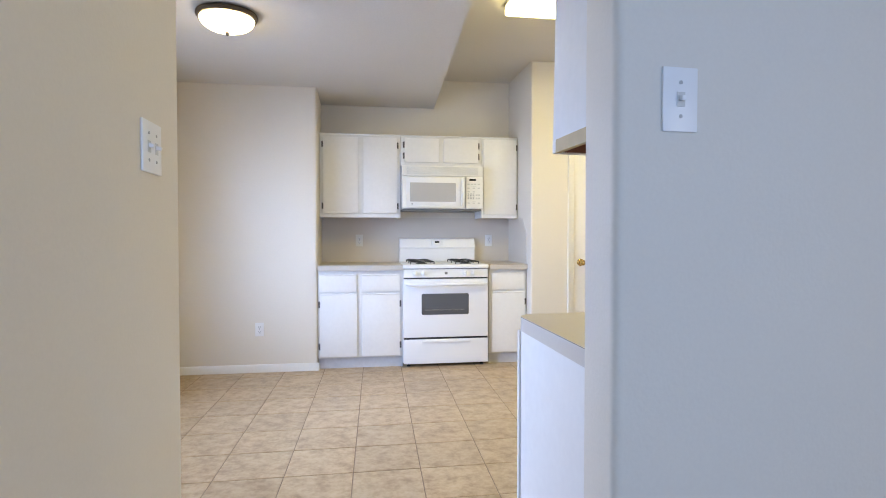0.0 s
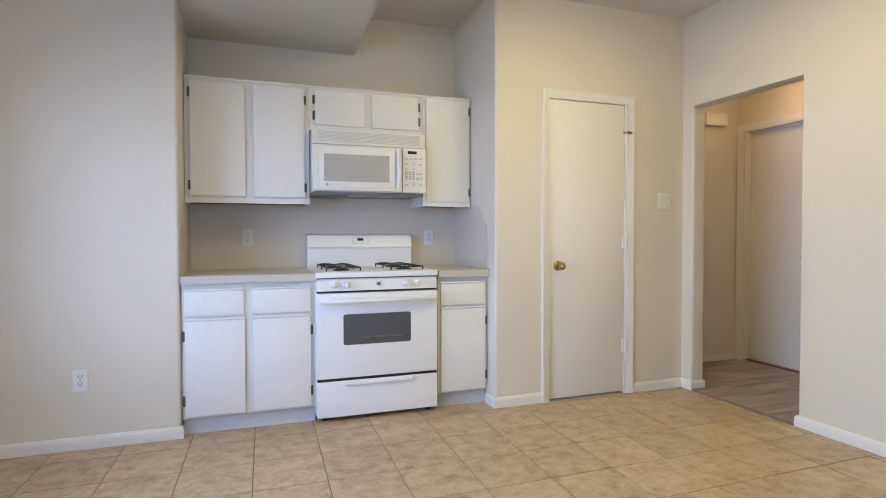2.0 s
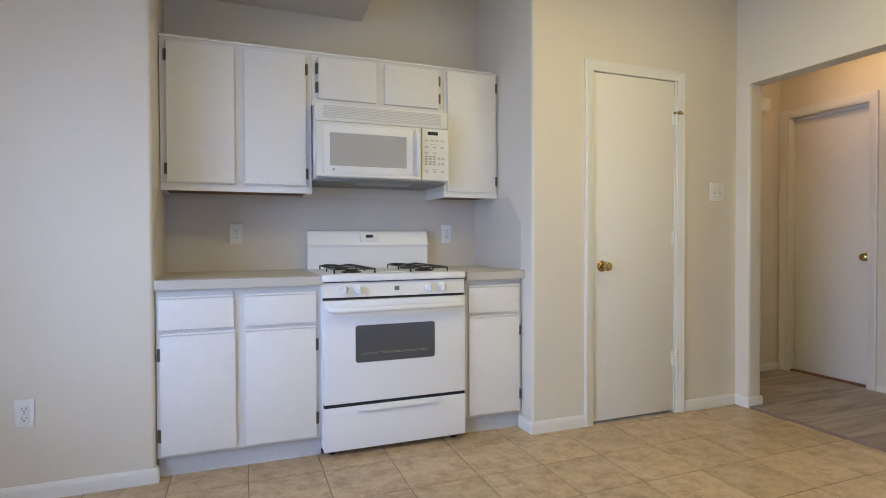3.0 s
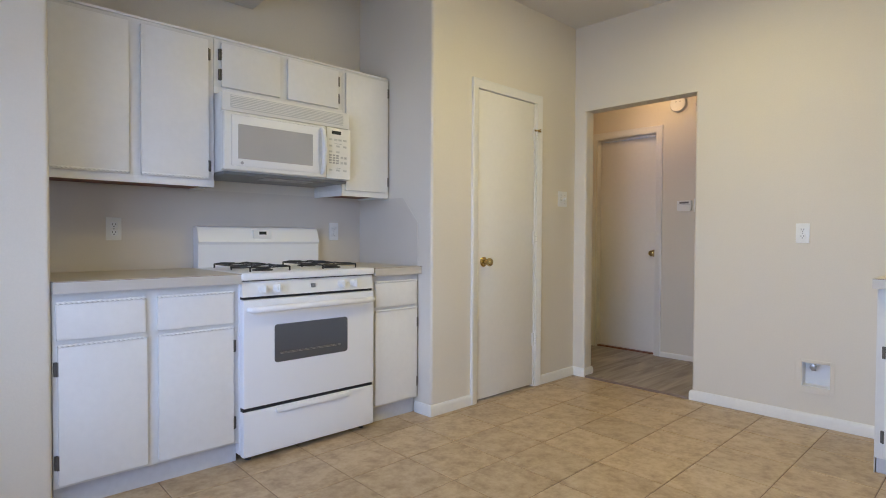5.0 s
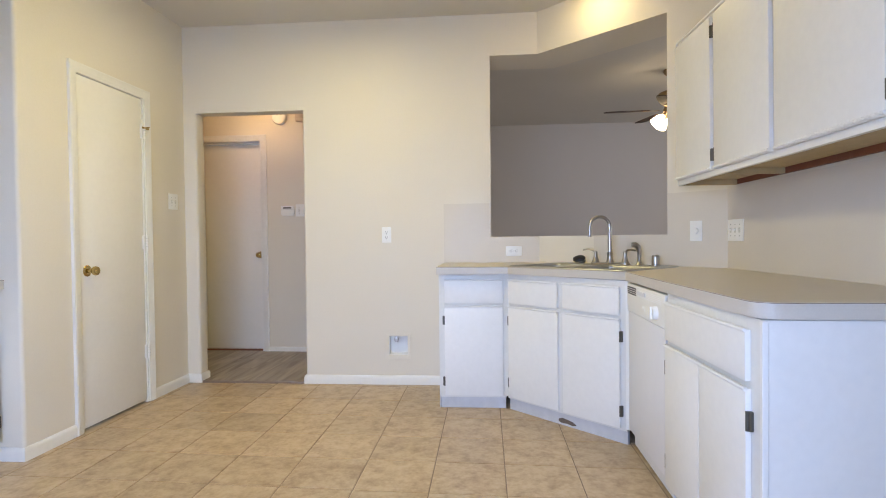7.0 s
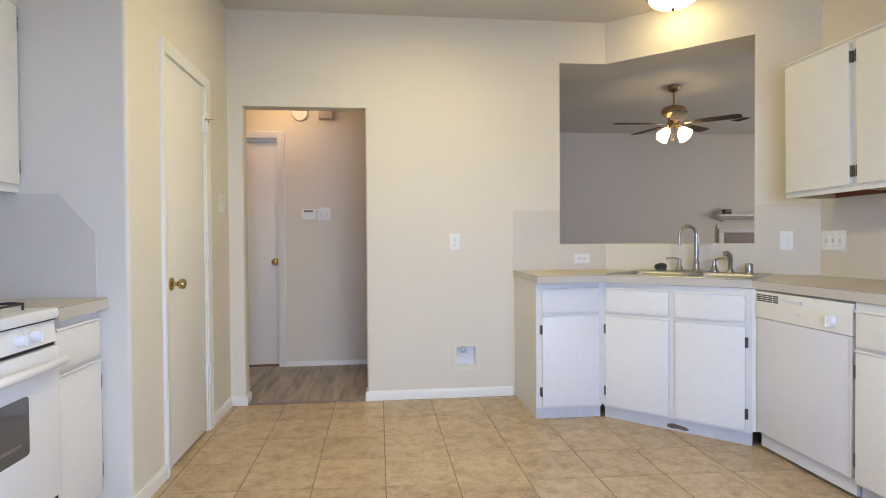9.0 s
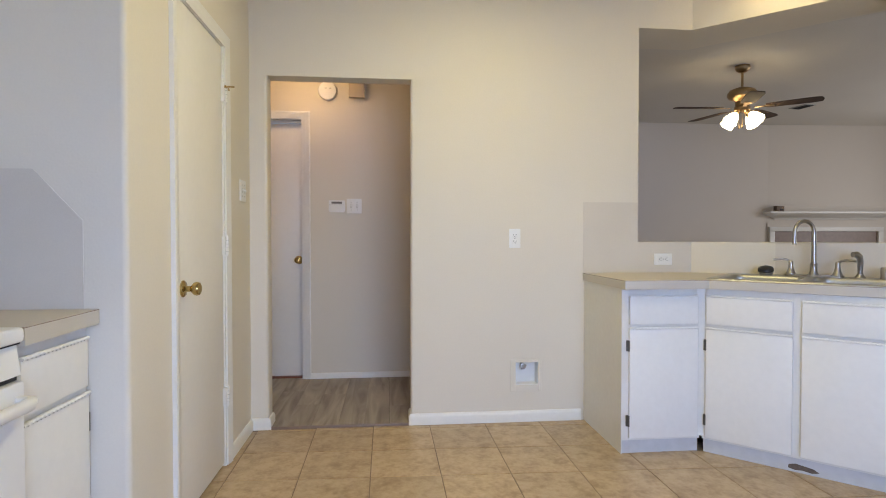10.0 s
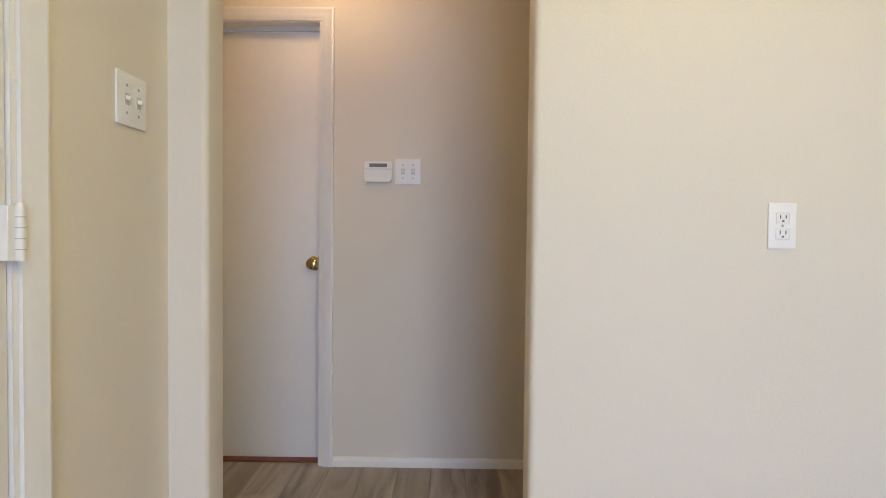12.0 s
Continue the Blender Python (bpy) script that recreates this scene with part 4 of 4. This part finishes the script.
plate(pose(2.155, 1.2945, 1.108, 0, 0, 183.7), "toggle", 3, label="white triple switch plate on the splashback under the cabinet", name="light_switch", category="light switch")
plate(pose(0.68, 1.0535, 1.40, 0, 0, 3.8), "toggle", 1, label="white single switch plate on the wall stub", name="light_switch", category="light switch")
plate(pose(-0.35, 1.47, 1.355, 0, 0, 90), "toggle", 2, label="white double switch plate beside the kitchen entry", name="light_switch", category="light switch")
EASTM = lambda y, z: pose(4.275, y, z, 0, 0, -90)
plate(EASTM(4.385, 1.363), "toggle", 2, label="white double switch plate beside the alarm keypad", name="light_switch", category="light switch")
kp = thing("alarm_keypad", EASTM(4.518, 1.36), "white alarm keypad with dark display strip on the hall wall", "keypad")
part("case", prism([(-0.062, -0.046, 0.018), (0.062, -0.046, 0.018), (0.062, 0.046, 0.006), (-0.062, 0.046, 0.006)], 0, 0.024), PLASTIC, kp, "", pose(0, 0, 0, 90, 0, 0))
part("display", one_box(-0.040, 0.040, -0.0252, -0.022, 0.020, 0.036), SLOT, kp, "dark grey display strip")
part("flap_line", one_box(-0.058, 0.058, -0.0248, -0.022, 0.0105, 0.0125), GREYP, kp)
sd = thing("smoke_detector", EASTM(4.585, 2.254), "round white smoke detector on the hall wall", "smoke detector")
part("case", lathe([(0.072, 0), (0.072, 0.018), (0.066, 0.030), (0.040, 0.036), (0.001, 0.037)], 32), PLASTIC, sd, "", pose(0, 0, 0, 90, 0, 0), 30)
for dx in (-0.012, 0.022):
    part("vent", one_box(dx - 0.008, dx + 0.008, -0.0382, -0.034, 0.012, 0.018), GREYP, sd)
cb = thing("door_chime", EASTM(4.36, 2.262), "square tan door chime box on the hall wall", "door chime")
part("case", one_box(-0.062, 0.062, -0.05, 0, -0.06, 0.06, 0.006), CHIME, cb)
part("front", one_box(-0.054, 0.054, -0.053, -0.048, -0.038, 0.054, 0.003), CHIME, cb, "plain raised tan front")
c2 = thing("door_chime", pose(3.986, 5.455, 2.13), "long white door chime box on the hall end wall", "door chime")
part("case", one_box(-0.115, 0.115, -0.05, 0, -0.052, 0.052, 0.008), PLASTIC, c2)
part("front", one_box(-0.095, 0.095, -0.053, -0.048, -0.04, 0.04, 0.004), BISQUE, c2)
# recessed supply box
vb = thing("valve_box", HALLM(3.278, 0.272), "white recessed water supply box with valve in the wall", "valve box")
x0, x1, z0, z1 = -0.074, 0.066, -0.050, 0.088
bm = bmesh.new()
box(bm, -0.106, x0, -0.004, 0, -0.088, 0.106, 0.0015, 1)
box(bm, x1, 0.088, -0.004, 0, -0.088, 0.106, 0.0015, 1)
box(bm, x0, x1, -0.004, 0, -0.088, z0, 0.0015, 1)
box(bm, x0, x1, -0.004, 0, z1, 0.106, 0.0015, 1)
part("flange", bm, PAINT, vb, "square cream cover frame")
bm = bmesh.new()
box(bm, x0, x1, 0.07, 0.074, z0, z1)
box(bm, x0, x0 + 0.003, 0.0, 0.07, z0, z1)
box(bm, x1 - 0.003, x1, 0.0, 0.07, z0, z1)
box(bm, x0 + 0.003, x1 - 0.003, 0.0, 0.07, z0, z0 + 0.003)
box(bm, x0 + 0.003, x1 - 0.003, 0.0, 0.07, z1 - 0.003, z1)
part("recess", bm, PLASTIC, vb)
b2 = tube([(-0.022, 0.035, z1 - 0.004), (-0.022, 0.035, 0.062), (-0.022, 0.033, 0.038)], [0.012, 0.010, 0.012], 12)
lathe([(0.017, 0), (0.017, 0.012), (0.007, 0.014)], 14, b2, pose(-0.022, 0.024, 0.062, 90, 0, 0))
tube([(-0.022, 0.018, 0.062), (-0.004, 0.010, 0.068)], 0.0045, 8, b2)
part("valve", b2, STEEL, vb, "small chrome supply valve")

# ---- lamps ----


def dome_lamp(m, rim, glass, label, r=0.165, drop=0.105):
    d = thing("ceiling_lamp", m, label, "ceiling lamp", "dome lamps")
    part("rim", lathe([(r * 0.80, 0), (r, -0.006), (r * 1.02, -0.020), (r * 0.97, -0.034), (r * 0.88, -0.036)], 40), rim, d, "dark bronze rim" if rim is BRONZE else "", None, 40)
    prof = [(r * 0.90 * math.cos(a), -0.034 - (drop - 0.034) * math.sin(a)) for a in [math.pi / 2 * k / 10 for k in range(10)]] + [(0.004, -drop)]
    part("glass_bowl", lathe(prof, 40), glass, d, "glowing frosted glass bowl", None, 60)
    part("finial", lathe([(0.004, -drop), (0.012, -drop - 0.004), (0.012, -drop - 0.012), (0.005, -drop - 0.022), (0.001, -drop - 0.024)], 14), rim, d, "", None, 40)
    return d


dome_lamp(pose(-0.615, 3.47, LOW_Z), BRONZE, LIT, "lit frosted dome ceiling lamp with dark bronze rim")
dome_lamp(pose(2.61, 2.02, CEIL_Z), BRONZE, LITSINK, "lit frosted dome ceiling lamp above the sink")
dome_lamp(pose(3.85, 4.72, 2.41), TRIM, LITHALL, "lit frosted dome ceiling lamp in the hall", 0.13, 0.150)
fx = thing("fluorescent_light", pose(1.74, 3.58, CEIL_Z), "lit rectangular fluorescent ceiling light with prismatic cover", "ceiling light")
part("tray", one_box(-0.655, 0.655, -0.21, 0.21, -0.022, 0.0, 0.003), TRIM, fx)
part("diffuser", one_box(-0.65, 0.65, -0.205, 0.205, -0.078, -0.022, 0.018, 3), LITPANEL, fx, "glowing prismatic acrylic cover")

# ---- ceiling fan ----
FANX, FANY = 4.86, 0.78
fan = thing("ceiling_fan", pose(FANX, FANY, 2.745), "brass ceiling fan with five dark walnut blades and lit glass shades", "ceiling fan")
part("canopy", lathe([(0.065, 0), (0.068, -0.020), (0.055, -0.045), (0.030, -0.062), (0.015, -0.066)], 28), FANBRASS, fan, "", pose(0, 0, -0.005), 40)
part("rod", lathe([(0.011, -0.06), (0.011, -0.23)], 14), FANBRASS, fan)
part("motor", lathe([(0.020, -0.150), (0.060, -0.160), (0.110, -0.180), (0.128, -0.205), (0.128, -0.235), (0.115, -0.255), (0.080, -0.270), (0.060, -0.285), (0.060, -0.330), (0.070, -0.340), (0.070, -0.370), (0.040, -0.385), (0.002, -0.388)], 36), FANBRASS, fan, "polished antique brass motor housing", pose(0, 0, -0.055), 40)
bl = bmesh.new()
pts = [(0.20, -0.048), (0.26, -0.060), (0.45, -0.066), (0.58, -0.068), (0.635, -0.055), (0.648, 0.0), (0.635, 0.055), (0.58, 0.068), (0.45, 0.066), (0.26, 0.060), (0.20, 0.048)]
prism(pts, -0.003, 0.003, bl)
bm_arm = bmesh.new()
prism([(0.105, -0.018), (0.17, -0.012), (0.215, -0.032), (0.265, -0.028), (0.265, 0.028), (0.215, 0.032), (0.17, 0.012), (0.105, 0.018)], -0.0085, -0.0035, bm_arm)
first_blade = None
for k in range(5):
    mm = pose(0, 0, -0.402, 0, 0, 229 + 72 * k) @ pose(0, 0, 0, -7, 0, 0)
    if first_blade is None:
        first_blade = part("blade", bl, BLADE, fan, "dark walnut blade", mm)
        first_arm = part("blade_arm", bm_arm, FANBRASS, first_blade, "brass blade bracket")
    else:
        b = new("blade", first_blade.data)
        b.parent, b.matrix_local = fan, mm
        b["label"] = "dark walnut blade"
        a = new("blade_arm", first_arm.data)
        a.parent = b
        a["label"] = "brass blade bracket"
for k in range(4):
    mm = pose(0, 0, -0.442, 0, 0, 20 + 90 * k) @ pose(0.06, 0, 0, 0, -46, 0)
    part("lamp_arm", tube([(0, 0, 0.01), (0, 0, -0.045)], 0.016, 12), FANBRASS, fan, "", mm)
    part("glass_shade", lathe([(0.024, -0.040), (0.034, -0.055), (0.048, -0.085), (0.056, -0.120), (0.064, -0.150), (0.060, -0.151), (0.001, -0.120)], 24), LITFAN, fan, "glowing frosted bell shade", mm, 50)
for dx in (-0.02, 0.03):
    part("pull_chain", lathe([(0.0018, -0.44), (0.0018, -0.555), (0.007, -0.560), (0.007, -0.590), (0.002, -0.595)], 8), FANBRASS, fan, "thin brass pull chain", pose(dx, 0.01, 0))
vn = thing("ceiling_vent", pose(6.33, -0.99, 2.74, 0, 0, 8), "small rectangular ceiling vent in the living room", "vent")
part("frame", one_box(-0.125, 0.125, -0.075, 0.075, -0.008, 0.0, 0.002), GREYP, vn)
for i in range(6):
    part("slat", one_box(-0.110, 0.110, -0.060 + i * 0.0205, -0.048 + i * 0.0205, -0.011, -0.007), DARK, vn)

# ---- fireplace ----
FM = pose(7.452, -1.262, 0, 0, 0, -94)
fp = thing("fireplace_mantel", FM, "white painted fireplace mantel with brown tile surround", "fireplace")
prof = [(0.0, 1.375), (-0.03, 1.375), (-0.05, 1.40), (-0.12, 1.425), (-0.14, 1.445), (-0.19, 1.458), (-0.19, 1.486), (0.0, 1.486)]
part("shelf", sweep([(0.21, 0.03, 0), (0.21, 0, 0), (1.68, 0, 0), (1.68, 0.03, 0)], prof, (0, 0, 1)), TRIM, fp, "white moulded mantel shelf")
part("frieze", one_box(0.08, 1.80, -0.012, -0.002, 1.27, 1.33), LIVING_PAINT, fp, "taupe painted frieze board")
part("top_moulding", one_box(0.10, 1.78, -0.045, -0.002, 1.205, 1.27, 0.008), TRIM, fp)
part("leg", one_box(0.10, 0.175, -0.045, -0.002, 0.0, 1.205, 0.008), TRIM, fp)
part("leg", one_box(1.705, 1.78, -0.045, -0.002, 0.0, 1.205, 0.008), TRIM, fp)
part("tile_surround", one_box(0.175, 1.705, -0.012, -0.002, 0.0, 1.205), HEARTH, fp, "brown stone tile surround")
part("firebox", one_box(0.45, 1.43, -0.016, -0.010, 0.0, 0.75), DARK, fp, "dark firebox opening")
jb = thing("junction_box", FM @ pose(0.19, -0.10, 1.4863), "small brown metal box lying on the mantel", "box")
part("case", one_box(-0.055, 0.055, -0.04, 0.04, 0.0, 0.080, 0.004), RUSTBOX, jb)
part("bracket", one_box(0.02, 0.05, -0.0425, -0.039, 0.045, 0.055), BRASS, jb, "small brass strap")
part("opening", one_box(-0.012, 0.040, -0.0415, -0.038, 0.014, 0.040), DARK, jb)

# ---- window ----
wy0, wy1, wz0, wz1 = 2.45, 4.27, 0.60, 2.03
wi = thing("window_1", pose(WEST_X, 0, 0), "white framed nook window with lowered white slat blinds", "window")
wi["kind"] = "structure"
bm = bmesh.new()
for a, b, c, d in ((wy0, wy0 + 0.05, wz0, wz1), (wy1 - 0.05, wy1, wz0, wz1), (wy0 + 0.05, wy1 - 0.05, wz0, wz0 + 0.05), (wy0 + 0.05, wy1 - 0.05, wz1 - 0.05, wz1), (wy0 + 0.05, wy1 - 0.05, 1.30, 1.34)):
    box(bm, -0.135, -0.095, a, b, c, d)
part("window_frame", bm, TRIM, wi)
for c, d in ((wz0 + 0.05, 1.30), (1.34, wz1 - 0.05)):
    pane = part("pane", one_box(-0.117, -0.112, wy0 + 0.05, wy1 - 0.05, c, d), GLASS, wi, "clear glass pane")
    pane.visible_shadow = False
part("window_sill", one_box(-0.09, 0.045, wy0 - 0.06, wy1 + 0.06, wz0 - 0.022, wz0 + 0.002, 0.006), TRIM, wi, "white painted sill board")
part("apron", one_box(0.0, 0.014, wy0 - 0.04, wy1 + 0.04, wz0 - 0.075, wz0 - 0.022, 0.003), TRIM, wi)
bd = thing("window_blind", pose(WEST_X - 0.028, 3.36, 0), "white horizontal slat blind, lowered with slats tilted", "blind")
part("head_rail", one_box(-0.022, 0.022, -0.895, 0.895, 1.985, 2.025, 0.003), SLAT, bd)
sl = bmesh.new()
prism([(-0.024, 0.0), (-0.012, 0.003), (0.0, 0.004), (0.012, 0.003), (0.024, 0.0), (0.012, 0.0045), (0.0, 0.0055), (-0.012, 0.0045)], -0.89, 0.89, sl)
bmesh.ops.transform(sl, matrix=pose(0, 0, 0, 90, 0, 0), verts=sl.verts[:])
s0 = None
for i in range(33):
    mm = pose(0, 0, 0.655 + i * 0.0405, 0, 21, 0)
    if s0 is None:
        s0 = part("slat", sl, SLAT, bd, "", mm)
    else:
        s = new("slat", s0.data)
        s.parent, s.matrix_local = bd, mm
part("bottom_rail", one_box(-0.024, 0.024, -0.89, 0.89, 0.612, 0.630, 0.003), SLAT, bd)
for y in (-0.72, 0.0, 0.72):
    part("ladder_cord", tube([(0.024, y, 0.63), (0.024, y, 1.99)], 0.0012, 6), SLAT, bd)
part("tilt_wand", tube([(0.03, 0.81, 1.98), (0.034, 0.81, 1.2)], 0.004, 8), SLAT, bd)
setting("window_2", one_box(-0.28, 0.98, -2.08, -2.07, 0.5, 2.2), GLASS, "wide living room window").visible_shadow = False
# Unseen opening added for the side fill lamp.
setting("window_3", one_box(3.55, 5.65, -4.08, -4.07, 0.6, 2.2), GLASS, "unseen pane in the opening added for the living room fill").visible_shadow = False
ground = setting("ground", one_box(-400, 400, -400, 400, -0.6, -0.5), mat("dry_lawn", (0.10, 0.13, 0.05), 0.95, grain=20, vary=0.3), "grassy ground outside the house")

# ---- floors ----
floor = setting("floor", one_box(WEST_X - 0.14, HALL_X, 0.90, 5.77, -0.06, -0.0028), GROUT, "beige ceramic tile floor with dark grout")
PX, PY, GX, GY, J = 0.3305, 0.332, 0.1415, 3.534, 0.005
SKEW_X, SKEW_Y = 0.033, 0.006


def tile_mesh(w, d):
    bm = bmesh.new()
    rings = []
    for ins, z in ((0, -0.006), (0, -0.0012), (0.0018, 0.0)):
        flat = [(sx * (w / 2 - ins), sy * (d / 2 - ins)) for sx, sy in ((-1, -1), (1, -1), (1, 1), (-1, 1))]
        rings.append([bm.verts.new((u + SKEW_X * v, v + SKEW_Y * u, z)) for u, v in flat])
    for a, b in zip(rings, rings[1:]):
        for k in range(4):
            bm.faces.new((a[k], a[(k + 1) % 4], b[(k + 1) % 4], b[k]))
    bm.faces.new(rings[-1])
    me = bpy.data.meshes.new("tile")
    bm.to_mesh(me)
    bm.free()
    me.materials.append(TILE)
    return me


# the courses run slightly out of square with the walls; the last one is cut at the hall
sizes = {}
rnd = random.Random(4)
for i in range(-6, 10):
    for j in range(-8, 7):
        y = GY + (j + 0.5) * PY
        lean = SKEW_X * (y - 4.5)
        x0, x1 = GX + i * PX + lean, min(GX + (i + 1) * PX + lean, HALL_X - 0.009)
        y += SKEW_Y * ((x0 + x1) / 2 - 1.5)
        x0 = max(x0, WEST_X - 0.01)
        if x1 - x0 < 0.02 or (y > 5.17 and not (ALC_L - 0.3 < x0 < ALC_R)):
            continue
        key_ = (round(x1 - x0 - J, 4), round(PY - J, 4))
        if key_ not in sizes:
            sizes[key_] = tile_mesh(*key_)
        t = new("tile", sizes[key_])
        t.parent = floor
        t.location = ((x0 + x1) / 2, y, rnd.uniform(-0.0004, 0.0004))
hall_floor = setting("floor_hall", one_box(HALL_X + 0.0005, 4.40, 3.05, 5.58, -0.06, 0.0015), DARK, "grey-brown wood plank hall floor")
pw, row = 0.152, 0
y = 3.05
while y < 5.55:
    x = HALL_X + 0.004 - rnd.uniform(0, 0.9)
    while x < 4.4:
        x1 = x + 1.22
        a, b = max(x, HALL_X + 0.004), min(x1, 4.4)
        if b - a > 0.03:
            bmp = one_box(a + 0.0006, b - 0.0006, y + 0.0006, y + pw - 0.0006, 0.002, 0.012)
            part("plank", bmp, PLANK, hall_floor)
        x = x1
    y += pw
setting("floor_living", prism([(-0.49, -4.12), (7.57, -4.12), (7.57, 3.0), (HALL_X + 0.12, 3.0), (HALL_X + 0.12, 0.9), (-0.49, 0.9)], -0.06, -0.001), CARPET, "beige living room carpet")
